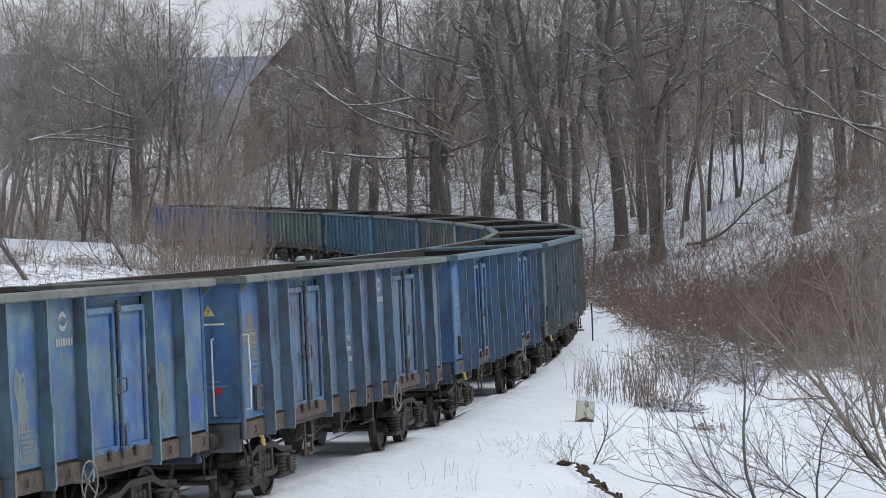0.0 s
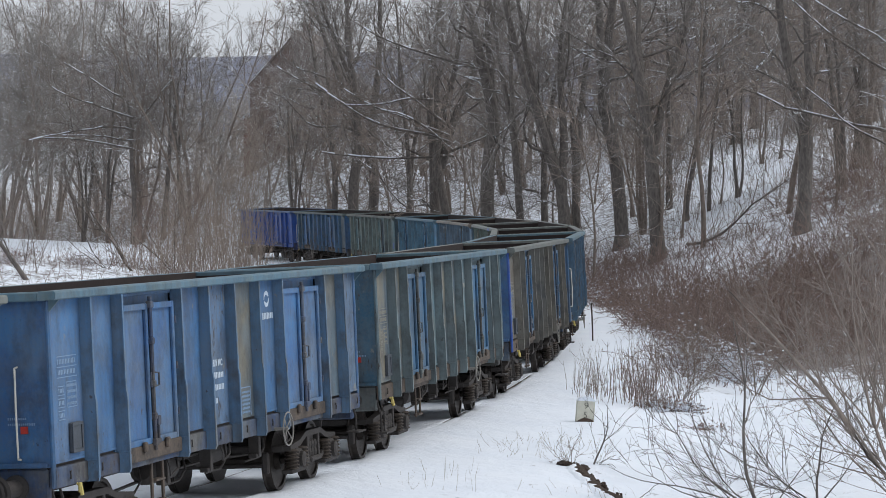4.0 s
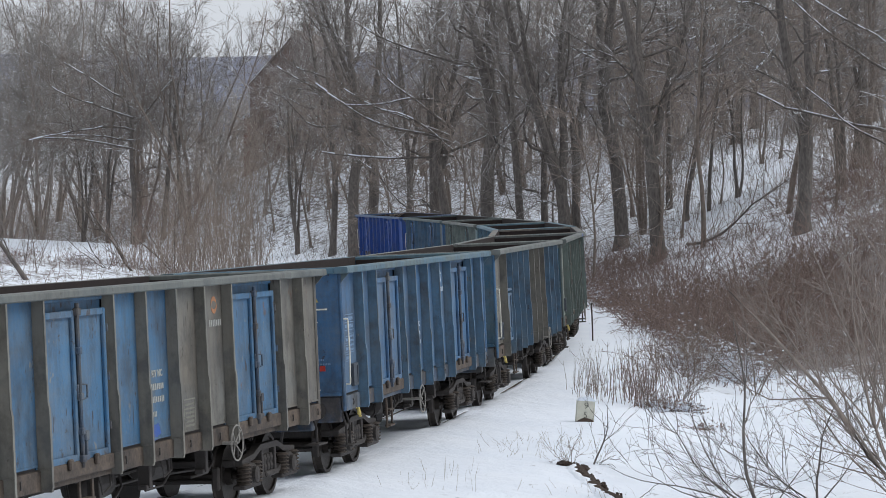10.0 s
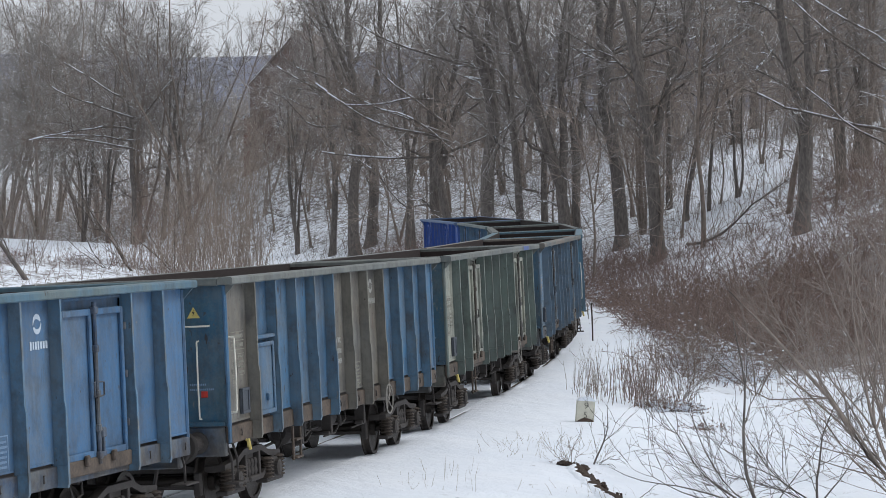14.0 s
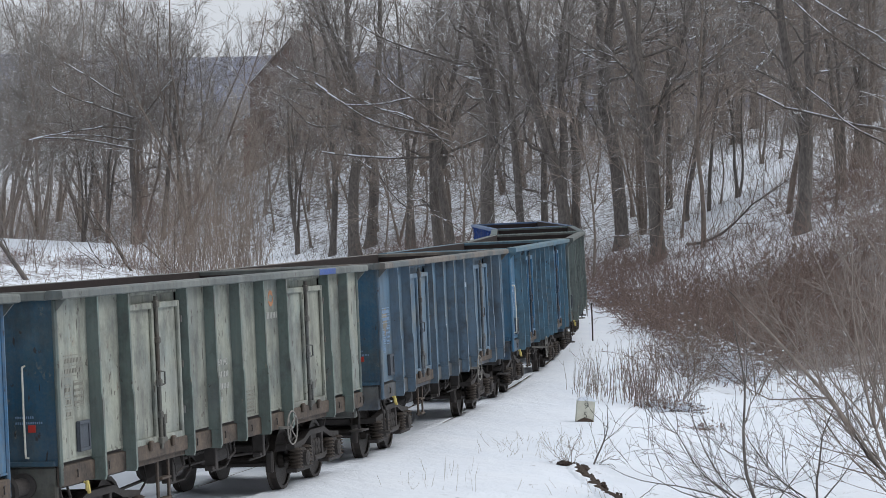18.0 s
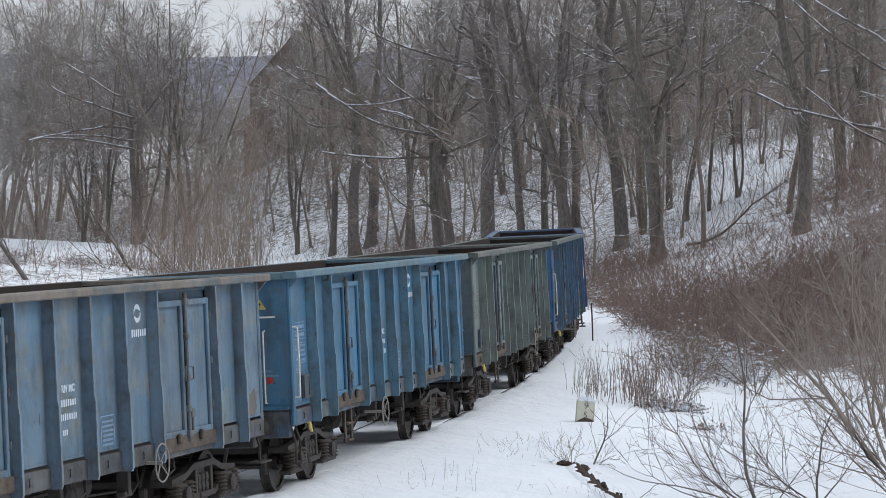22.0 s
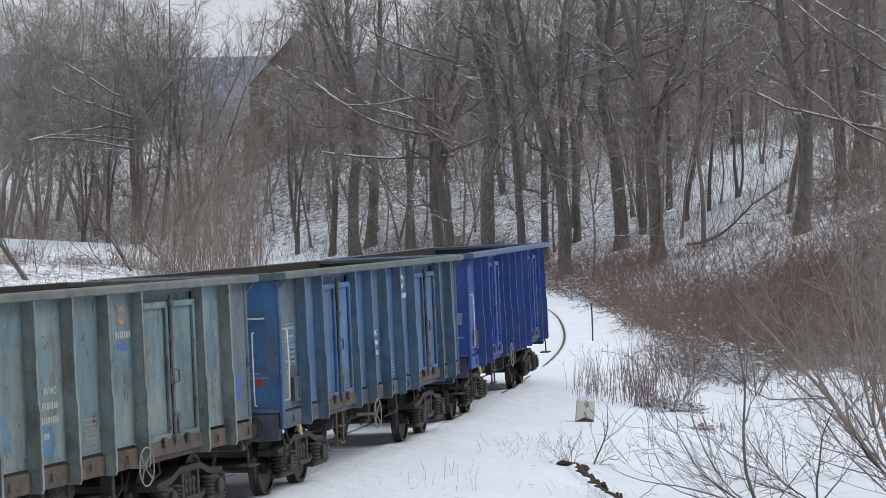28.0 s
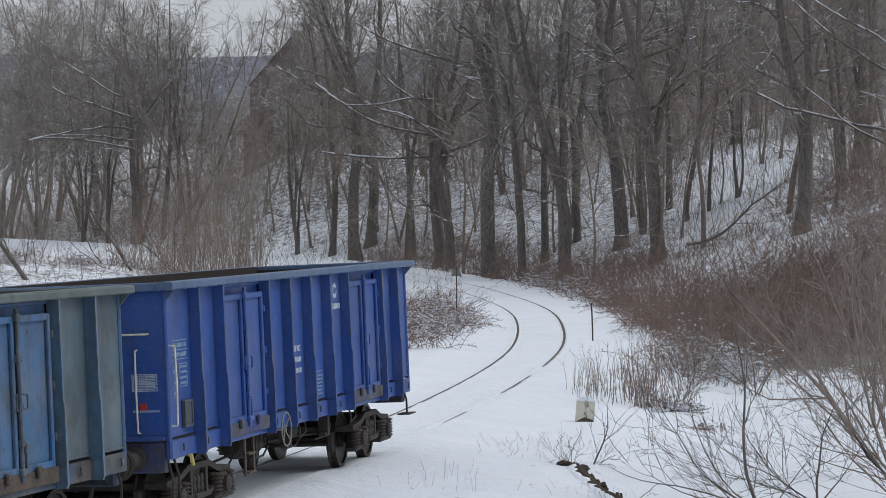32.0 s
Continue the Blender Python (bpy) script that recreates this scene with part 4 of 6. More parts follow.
def build_wagon(k, c):
    main, rim, end = P[c["main"]], P[c["rim"]], P[c["end"]]
    rib = P[c.get("rib", c["main"])]
    edge = P[c.get("rib", c["main"]) + "_edge"]
    soot_shade = P[c.get("rib", c["main"]) + "_web"]
    ink = STENCIL_OLD if c.get("old") else STENCIL
    low = P[c["main"] + "_low"]
    sill = main if c.get("clean") else (GRIME if c.get("old") else low)
    w = thing("open_wagon", c["say"], "freight wagon", "wagons of the train")
    part("underframe", M["frame"], STEEL_DARK, w)
    part("floor_plate", M["floor"], RUST_IN, w)
    part("lining", M["lining"], RUST_IN, w, "rusty dark inner lining")
    part("brake_rigging", M["rigging"], STEEL_DARK, w)
    part("brake_cylinder", M["cylinder"], STEEL_DARK, w)
    part("air_tank", M["tank"], STEEL_DARK, w)
    for side, turn in ((1, None), (-1, FLIP)):
        # the far side is the same side turned round, so its panel order runs the other way
        at = (lambda i, n: i) if side > 0 else (lambda i, n: n - 1 - i)
        for i, me in enumerate(M["panels"]):
            part("panel", me, P[c.get("panels", {}).get(at(i, 8), c["main"])], w, "", turn)
        leaves = list(enumerate(M["leaves"]))
        if c.get("plain_rear"):
            leaves = []
            for me in M["plain"]:
                part("panel", me, main, w, "", turn)
            for web, lip in M["mid_ribs"]:
                part("flange", lip, edge, part("rib", web, soot_shade, w, "", turn))
            part("hatch", M["hatch"], main, w, "low framed side hatch", turn)
        for i, me in leaves:
            part("door_leaf", me, P[c.get("doors", {}).get(at(i, 4), c["main"])], w, "", turn)
            for z in (1.62, 2.2, 2.78):
                part("hinge", M["hinges"][i], main if c.get("clean") else low, w, "", (turn or Matrix()) @ Matrix.Translation((0, 0, z)))
        for i in (() if c.get("plain_rear") else (0, 1)):
            part("lock_bar", M["locks"][i], main if c.get("clean") else low, w, "" if c.get("clean") else "grimy door lock bar", turn)
            part("door_sill", M["door_sills"][i], low if c.get("clean") else GRIME, w, "", turn)
            part("door_frame", M["door_frames"][i], main, w, "", turn)
        for i, (web, lip) in enumerate(M["ribs"]):
            # a rib is painted with the sheet ahead of it where the sheets differ
            key = c.get("panels", {}).get(AHEAD[i] if side > 0 else AHEAD[8 - i]) if c.get("mixed") else None
            part("flange", lip, P.get(str(key) + "_edge", edge), part("rib", web, P.get(str(key) + "_web", soot_shade), w, "", turn))
        for i, me in enumerate(M["corners"]):
            part("corner_post", me, P[c["corner"]] if c.get("corner") and i == 1 else rib, w, "", turn)
        if c.get("patch"):
            part("paint_patch", M["patch"], P["deep"], w, "bright blue touched-up stretch of the rim", turn)
        part("side_sill", M["sill"], sill, w, "grimy lower sill", turn)
        part("top_rim", M["rim"], rim, w, "", turn)
        for x in (-6.1, -4.9, -1.72, -0.57, 0.57, 1.72, 4.9, 5.9):
            part("tie_ring", M["ring"], STEEL_DARK, w, "", (turn or Matrix()) @ Matrix.Translation((x, 0, 1.16)))
        if k in (0, 1, 3, 6, 7, 11):
            part("grab_bar", MARK["grab"], WHITE, w, "", turn)
            part("handrail", M["rail"], WHITE, w, "cream handrail", (turn or Matrix()) @ Matrix.Translation((6.19, WALL + 0.0, 0)))
        part("corner_step", M["step"], STEEL_DARK, w, "", turn)
        part("corner_step", M["step_rear"], STEEL_DARK, w, "", turn)
        part("side_step", M["ladder"], GRIME, w, "", (turn or Matrix()) @ Matrix.Translation((2.75, 0, 0)))
        part("brake_wheel", M["wheel"], GREY, w, "light grey spoked brake handwheel", (turn or Matrix()) @ Matrix.Translation((1.9 if c.get("clean") else c.get("wheel", -1.85), 0, -0.18 if c.get("wheel") else 0.0)))
        part("valve_lever", M["lever"], YELLOW, w, "yellow lever", turn)
        part("stencil", RIV, ink, w, "RIV MC lettering", (turn or Matrix()) @ Matrix.Translation((0.44, WALL + 0.004, 2.12)) @ pose(0, 0, 0, 90, 0, 180))
        for key in ("number", "frame", "brand", "data"):
            tagged(part(MARK[key].name, MARK[key], ink if key in ("number", "brand") else STENCIL_DIM if c.get("old") else STENCIL_FAINT, w, "", turn), kind="stuff")
        for i, (x, z, sx, sz, key) in enumerate(c.get("spots", ())):
            part("paint_patch", touch_up_mesh(x, z, sx, sz, 17 * k + i), P[key], w, "rough patch of other paint", turn)
        tagged(part("emblem", MARK["emblem"], c.get("emblem", ink), w, "", turn), kind="stuff")
        part("label_holder", MARK["holder"], PLATE, w, "", turn)
        # the end on this turn
        part("end_wall", M["end"], end, w, "", turn)
        part("end_rim", M["rim_end"], rim, w, "", turn)
        part("headstock", M["headstock"], low, w, "", turn)
        for y in (-0.875, 0.875):
            part("buffer", M["buffer"], STEEL_DARK, w, "", (turn or Matrix()) @ Matrix.Translation((0, y, 0)))
            part("handrail", M["rail_end"], WHITE, w, "cream handrail", (turn or Matrix()) @ Matrix.Translation((6.30, y * 1.075, 0)) @ pose(0, 0, 0, 0, 0, -90))
        part("coupling", M["hook"], STEEL_DARK, w, "", turn)
        part("brake_hose", M["hose"], STEEL_DARK, w, "", turn)
        lines = MARK["end_table" if c.get("clean") else "end_lines"]
        tagged(part(lines.name, lines, ink if c.get("clean") else STENCIL_FAINT, w, "", turn), kind="stuff")
        part("lamp_plate", MARK["red"], RED, w, "small red plate", turn)
        if c.get("warn"):
            sign = part("warning_sign", MARK["warn"], YELLOW, w, "yellow warning triangle", turn)
            part("bolt_sign", MARK["bolt"], INK, sign, "black lightning bolt")
    if c.get("clean"):
        part("handrail", handrail_mesh(1.42, 2.44, 0.14), WHITE, w, "cream handrail", pose(-6.3, 1.24, 0, 0, 0, 90))
    bogies = []
    for x in (4.5, -4.5):
        b = part("bogie", M["bolster"], STEEL_DARK, w, "dark four-wheel bogie", Matrix.Translation((x, 0, 0)))
        for me in M["bsides"]:
            part("side_frame", me, STEEL_DARK, b)
        for me in M["springs"]:
            part("coil_spring", me, SPRING, b)
        for me in M["boxes"]:
            part("axle_box", me, STEEL_DARK, b)
        for me in M["shoes"]:
            part("brake_shoe", me, STEEL_DARK, b)
        sets = [part("wheelset", M["wheelset"], TYRE, b, "", Matrix.Translation((a, 0, 0.46))) for a in (0.9, -0.9)]
        bogies.append((b, x, sets))
    WAGONS.append((w, bogies, c))


def join_wheelset():
    g = Geo()
    for _, me in M["wheels"]:
        g.add([tuple(v.co) for v in me.vertices], [tuple(p.vertices) for p in me.polygons])
    return g.mesh("wheelset")


M["wheelset"] = join_wheelset()
for k, c in enumerate(TRAIN):
    build_wagon(k, c)


# ---------------------------------------------------------------- trees and undergrowth
def spray(G, p, d, r0, r1, length, segs, sides, rng, curl, lift):
    """A bent tapering branch; returns its points and directions."""
    V, F = G
    pts = [p]
    dirs = [d]
    step = length / segs
    for i in range(segs):
        d = Vector((d.x + rng.gauss(0, curl), d.y + rng.gauss(0, curl), d.z + rng.gauss(0, curl) + lift))
        d.normalize()
        p = p + d * step
        pts.append(p)
        dirs.append(d)
    base = len(V)
    for i, q in enumerate(pts):
        r = r0 + (r1 - r0) * i / segs
        dd = dirs[i]
        u = dd.orthogonal().normalized() * r
        w = dd.cross(u)
        for j in range(sides):
            a = 6.2832 * j / sides
            ca, sa = math.cos(a), math.sin(a)
            V.append((q.x + u.x * ca + w.x * sa, q.y + u.y * ca + w.y * sa, q.z + u.z * ca + w.z * sa))
    for i in range(segs):
        for j in range(sides):
            k2 = (j + 1) % sides
            F.append((base + i * sides + j, base + i * sides + k2, base + (i + 1) * sides + k2, base + (i + 1) * sides + j))
    return pts, dirs


def aside(d, rng, angle):
    """A direction that leaves d at an angle, to any side."""
    u = d.orthogonal().normalized()
    w = d.cross(u)
    a = rng.uniform(0, 6.2832)
    return (d * math.cos(angle) + (u * math.cos(a) + w * math.sin(a)) * math.sin(angle)).normalized()


def tree_meshes(seed, height, radius, first, limbs, forks=0, droop=0.0, fine=1.0, lead=0, spread=0.17):
    """Trunk, crown and lying snow of a bare tree; lead: ascending leaders into which each stem divides."""
    rng = random.Random(seed)
    T, C, W = ([], []), ([], []), ([], [])

    def lay(pts, dirs, r, share):
        """A line of snow along the top of a branch."""
        for a in range(len(pts) - 1):
            if abs(dirs[a + 1].z) > 0.6 or rng.random() > share:
                continue
            q, e = pts[a], pts[a + 1] - pts[a]
            f = 0.0
            while f < 0.95:
                g = min(1.0, f + rng.uniform(0.2, 0.5))
                rr = r * rng.uniform(0.4, 0.95)
                if rng.random() < 0.6:
                    spray(W, q + e * f + Vector((0, 0, r * 0.75)), e.normalized(), rr, rr * rng.uniform(0.4, 1.0), e.length * (g - f), 1, 4, rng, 0.03, 0.0)
                f = g + rng.uniform(0.0, 0.12)

    def clothe(pts, dirs, h, r, start, count):
        """Limbs, branches and twigs along a stem."""
        n = len(pts) - 1
        for i in range(count):
            t = start + (0.97 - start) * ((i + rng.random()) / count)
            k = min(n - 1, int(t * n))
            q = pts[k].lerp(pts[k + 1], t * n - k)
            ln = h * rng.uniform(0.24, 0.46) * (1.12 - 0.6 * t)
            dd = aside(dirs[k], rng, rng.uniform(0.8, 1.25) - 0.5 * t)
            dd.z = dd.z * (0.55 + 0.45 * t) + 0.16 - droop
            dd.normalize()
            lr = max(0.03, r * (1.0 - 0.8 * t) * rng.uniform(0.26, 0.46))
            lp, ld = spray(T, q, dd, lr, 0.016, ln, 8, 5, rng, 0.2, 0.06 - droop * 0.2)
            lay(lp[1:], ld[1:], 0.028 + lr * 0.3, 0.5)
            full = 1.0 if t < 0.7 else 0.6
            for j in range(max(2, int(7 * fine * full))):
                u = rng.uniform(0.12, 1.0)
                m = min(7, int(u * 8))
                bp, bd = spray(C, lp[m].lerp(lp[m + 1], u * 8 - m), aside(ld[m], rng, rng.uniform(0.4, 1.0)), 0.024, 0.009, ln * rng.uniform(0.25, 0.5), 3, 3, rng, 0.22, 0.04 - droop * 0.3)
                lay(bp, bd, 0.018, 0.07)
                for a in range(max(2, int(6 * fine))):
                    u2 = rng.uniform(0.1, 1.0)
                    m2 = min(2, int(u2 * 3))
                    tp, td = spray(C, bp[m2].lerp(bp[m2 + 1], u2 * 3 - m2), aside(bd[m2], rng, rng.uniform(0.4, 0.95)), 0.013, 0.007, rng.uniform(0.7, 1.7), 1, 3, rng, 0.15, 0.03)
                    for b in range(2):
                        spray(C, tp[0].lerp(tp[1], rng.uniform(0.1, 1.0)), aside(td[1], rng, rng.uniform(0.3, 0.9)), 0.009, 0.005, rng.uniform(0.5, 1.1), 1, 3, rng, 0.1, 0.02)

    stems = [(Vector((0, 0, -0.6)), Vector((rng.gauss(0, 0.03), rng.gauss(0, 0.03), 1)).normalized(), height, radius)]
    turn = rng.uniform(0, 6.28)
    for i in range(forks):
        a = turn + 6.28 * i / forks + rng.uniform(-0.5, 0.5)
        stems.append((Vector((0, 0, -0.4)), Vector((spread * math.cos(a), spread * math.sin(a), 1)).normalized(), height * rng.uniform(0.75, 0.95), radius * rng.uniform(0.6, 0.85)))
    for p, d, h, r in stems:
        flare = spray(T, p, d, r * 2.0, r * 1.3, 0.75, 2, 9, rng, 0.02, 0)
        flare = spray(T, flare[0][-1], d, r * 1.3, r * 1.03, 0.6, 2, 9, rng, 0.02, 0)
        if not lead:
            pts, dirs = spray(T, flare[0][-1], d, r * 1.02, r * 0.2, h - 1.0, 12, 8, rng, 0.065, 0.035)
            clothe(pts, dirs, h, r, first, limbs)
            continue
        low = h * rng.uniform(0.2, 0.34)
        pts, dirs = spray(T, flare[0][-1], d, r * 1.02, r * 0.82, low, 6, 9, rng, 0.05, 0.02)
        clothe(pts, dirs, h * 0.7, r, 0.45, max(2, limbs // 6))
        for i in range(lead):
            q = pts[-1] if i < 2 else pts[-2]
            k = rng.uniform(0.62, 0.8) if i else 0.85
            dd = aside(dirs[-1], rng, rng.uniform(0.12, 0.42))
            lp, ld = spray(T, q - dirs[-1] * 0.12, dd, r * k, r * 0.16, (h - low) * rng.uniform(0.8, 1.0), 10, 7, rng, 0.085, 0.06)
            clothe(lp, ld, h * 0.8, r * 0.8, 0.06, max(3, limbs // lead))
    return raw_mesh("trunk", *T, True), raw_mesh("crown", *C), raw_mesh("snow_cover", *W)


BIG = [tree_meshes(11, 19, 0.34, 0.16, 17, 0, 0, 1.05, 3), tree_meshes(12, 21, 0.37, 0.2, 18, 0, 0.03, 1.05, 2), tree_meshes(14, 20, 0.36, 0.16, 18, 0, 0, 1.05, 3), tree_meshes(15, 16, 0.33, 0.12, 19, 0, 0.12, 1.05, 2)]
MED = [tree_meshes(31, 16, 0.19, 0.12, 15, 0, 0, 0.9), tree_meshes(32, 15, 0.17, 0.12, 8, 1, 0, 0.9), tree_meshes(33, 17, 0.21, 0.16, 15, 0, 0, 0.9, 2), tree_meshes(34, 14, 0.15, 0.1, 6, 2, 0, 0.9), tree_meshes(35, 15, 0.18, 0.12, 14, 0, 0.1, 0.9, 2)]
FAN = [tree_meshes(41, 19, 0.15, 0.16, 9, 3, 0.05, 0.95, 0, 0.26), tree_meshes(42, 18, 0.13, 0.2, 8, 4, 0.05, 0.9, 0, 0.22), tree_meshes(43, 20, 0.19, 0.14, 14, 1, 0.1, 1.0, 2, 0.2)]
THIN = [tree_meshes(21, 12, 0.09, 0.15, 10, 0, 0, 0.7), tree_meshes(22, 14, 0.11, 0.2, 10, 0, 0, 0.7), tree_meshes(23, 9, 0.07, 0.12, 9, 0, 0, 0.7), tree_meshes(24, 11, 0.08, 0.1, 6, 1, 0, 0.6)]


FEET = []


def plant_tree(me, x, y, turn, size, lean=0.0, group="", label="", trunk=BARK, crown=TWIG):
    z = float(ground_height(np.array([x]), np.array([y]))[0])
    FEET.append((x, y))
    t = thing("tree", label, "tree", group, pose(x, y, z - 0.05, 0, lean, 0) @ pose(0, 0, 0, 0, 0, turn) @ Matrix.Scale(size, 4))
    part("trunk", me[0], trunk, t)
    tagged(part("crown", me[1], crown, t, "bare twigs with a little snow"), kind="stuff")
    tagged(part("snow_cover", me[2], SNOW, t, "snow lying along the branches"), kind="stuff")
    return t


# trunks close behind the line: along, away, girth factor, lean, kind
STANDS = [
    (-10.2, 192, MED, 0, 3), (-7.5, 186, MED, 2, 2), (-5.7, 178, BIG, -3, 1), (-4.8, 184, BIG, 3, 2), (-2.2, 168, MED, 0, 0), (-0.1, 163, BIG, -5, 0),
    (2.6, 145, BIG, -5, 1), (4.15, 142, MED, -1, 2), (5.5, 147, MED, 1, 0), (6.2, 138, BIG, -2, 0), (7.4, 151, MED, 1, 4), (9.1, 140, BIG, -2, 1),
    (10.05, 128, BIG, 0, 2), (15.9, 121, BIG, 1, 3), (19.2, 132, MED, -2, 1), (12.6, 142, THIN, 1, 1), (13.9, 143, THIN, -1, 0), (15.5, 144, THIN, 0, 3), (21.5, 142, BIG, 0, 3), (-1.9, 172, MED, 1, 4), (22.5, 125, MED, 0, 2),
    (16.2, 190, BIG, 0, 3), (18.6, 198, MED, -2, 4), (20.1, 188, BIG, 2, 1), (22.9, 202, BIG, -2, 3), (24.2, 192, BIG, 0, 0), (17.4, 206, BIG, 1, 2), (26.6, 186, BIG, -1, 3), (21.6, 212, BIG, 0, 2),
]
rng = random.Random(77)
for x, y, kinds, lean, k in STANDS:
    plant_tree(kinds[k], x, y, rng.uniform(0, 360), rng.uniform(0.95, 1.1), lean, "trees behind the line", "tall bare tree with a dark grey trunk and snow-dusted branches", BARK, TWIG_DARK)


def open_slope(x, y):
    """The clearing on the slope where few plants stand."""
    return 0.08 < x / y < 0.135 and 128 < y < 172


# the wood on the slope and the trees on the left of the valley
COUNT = 0
for i in range(400):
    if COUNT >= 42:
        break
    y = rng.uniform(135, 240)
    x = rng.uniform(-0.07 * y, 0.19 * y)
    o, _ = beside(np.array([x]), np.array([y]))
    if o[0] < 9 or (open_slope(x, y) and rng.random() < 0.85) or (-0.005 < x / y < 0.085 and y < 185 and rng.random() < 0.7):
        continue
    COUNT += 1
    plant_tree(rng.choice(MED), x, y, rng.uniform(0, 360), rng.uniform(0.8, 1.1), rng.gauss(0, 2.5), "trees on the slope", "bare deciduous tree on the snowy slope", BARK_B, rng.choice((TWIG, TWIG_RED)))
# beyond the line on the left: along, away, kind, size
LEFT = [(-37.6, 238, 0, 1.15), (-37.0, 249, 1, 1.25), (-36.0, 256, 2, 1.2), (-32.0, 242, 2, 1.2), (-24.4, 221, 0, 1.05), (-20.0, 215, 0, 1.1),
        (-29.5, 234, 0, 1.15), (-27.5, 252, 1, 1.2), (-21.4, 238, 2, 0.8), (-42.0, 262, 1, 1.2), (-34.0, 275, 0, 1.3), (-17.4, 212, 1, 0.45), (-13.6, 208, 2, 0.62), (-10.4, 212, 0, 0.8), (-40.0, 246, 2, 1.2), (-34.6, 236, 1, 1.1)]
for x, y, k, g in LEFT:
    near = -26 < x < -19.5 and y < 230
    plant_tree(FAN[k], x, y, rng.uniform(0, 360), g, rng.gauss(0, 2), "trees across the valley", "many-stemmed bare tree with fine grey-brown twigs", BARK_B if near else BARK_C, TWIG_DARK if near else TWIG)
for x, y, k, g in ((-27.2, 222, 1, 1.0), (-25.6, 226, 0, 0.95), (-22.4, 219, 2, 1.0), (-21.3, 222, 4, 1.0), (-30.5, 232, 3, 1.1)):
    plant_tree(MED[k], x, y, rng.uniform(0, 360), g, rng.gauss(0, 1), "trees across the valley", "upright dark bare tree with snow caught in its branches", BARK, TWIG_DARK)
COUNT = 0
for i in range(900):
    if COUNT >= 50:
        break
    y = rng.uniform(122, 215)
    x = rng.uniform(-13, 0.165 * y)
    o, _ = beside(np.array([x]), np.array([y]))
    if o[0] < 4.2 or o[0] > 26 or (open_slope(x, y) and rng.random() < 0.7) or (0.01 < x / y < 0.085 and rng.random() < 0.55):
        continue
    COUNT += 1
    plant_tree(rng.choice(THIN), x, y, rng.uniform(0, 360), rng.uniform(0.6, 1.0), rng.gauss(0, 5), "saplings in the wood", "thin bare sapling in the snow", BARK_B, TWIG_RED)


def thicket(name, label, category, places, rng, low, high, r, material, arch, twigs):
    """Many stems of undergrowth in one mesh."""
    G = ([], [])
    xs, ys = np.array([p[0] for p in places]), np.array([p[1] for p in places])
    zs = ground_height(xs, ys)
    for (x, y, s), z in zip(places, zs):
        h = rng.uniform(low, high) * s
        d = Vector((rng.gauss(0, arch), rng.gauss(0, arch), 1)).normalized()
        pts, dirs = spray(G, Vector((x, y, z - 0.05)), d, r * s, r * 0.35, h, 4, 3, rng, 0.05 + arch * 0.25, -arch * 0.12)
        for j in range(twigs):
            m = rng.choice((1, 2, 3, 4))
            spray(G, pts[m], aside(dirs[m], rng, rng.uniform(0.3, 0.9)), r * 0.4, r * 0.18, h * rng.uniform(0.12, 0.35), 1 if y > 125 else 2, 3, rng, 0.1, 0.03)
    return tagged(part(name, raw_mesh(name, *G), material), label, category, "", "stuff")


def scatter(rng, n, xr, yr, omin, omax, clump=0.0, ragged=0.0):
    out = []
    while len(out) < n:
        m = n * 3
        x = np.array([rng.uniform(*xr) for _ in range(m)])
        y = np.array([rng.uniform(*yr) for _ in range(m)])
        o, _ = beside(x, y)
        w = wobble(x, y, 0.22, 2.0)
        e = yr[0] + ragged * np.maximum(0, 0.55 + wobble(x, x * 0.2, 0.7, 9.0) + 0.4 * wobble(x, y, 0.9, 5.0)) if ragged else np.full(m, -1e9)
        for a, b, c, d, f in zip(x, y, o, w, e):
            if omin < c < omax and d > clump and b > f and len(out) < n and not (b > 128 and open_slope(a, b) and rng.random() < 0.88):
                out.append((a, b, rng.uniform(0.75, 1.15)))
    return out


rng = random.Random(31)
thicket("thicket", "dense brown thicket of young bare stems by the line", "thicket", scatter(rng, 80, (-16.4, -10.6), (146, 182), -60, -4.5, -0.1), rng, 2.5, 7.5, 0.021, FOG, 0.11, 9)
LEAF = plain("curled brown dead leaves", srgb(134, 112, 102), srgb(98, 82, 76), 30, 0.9, 0, 0.9, 0.5)


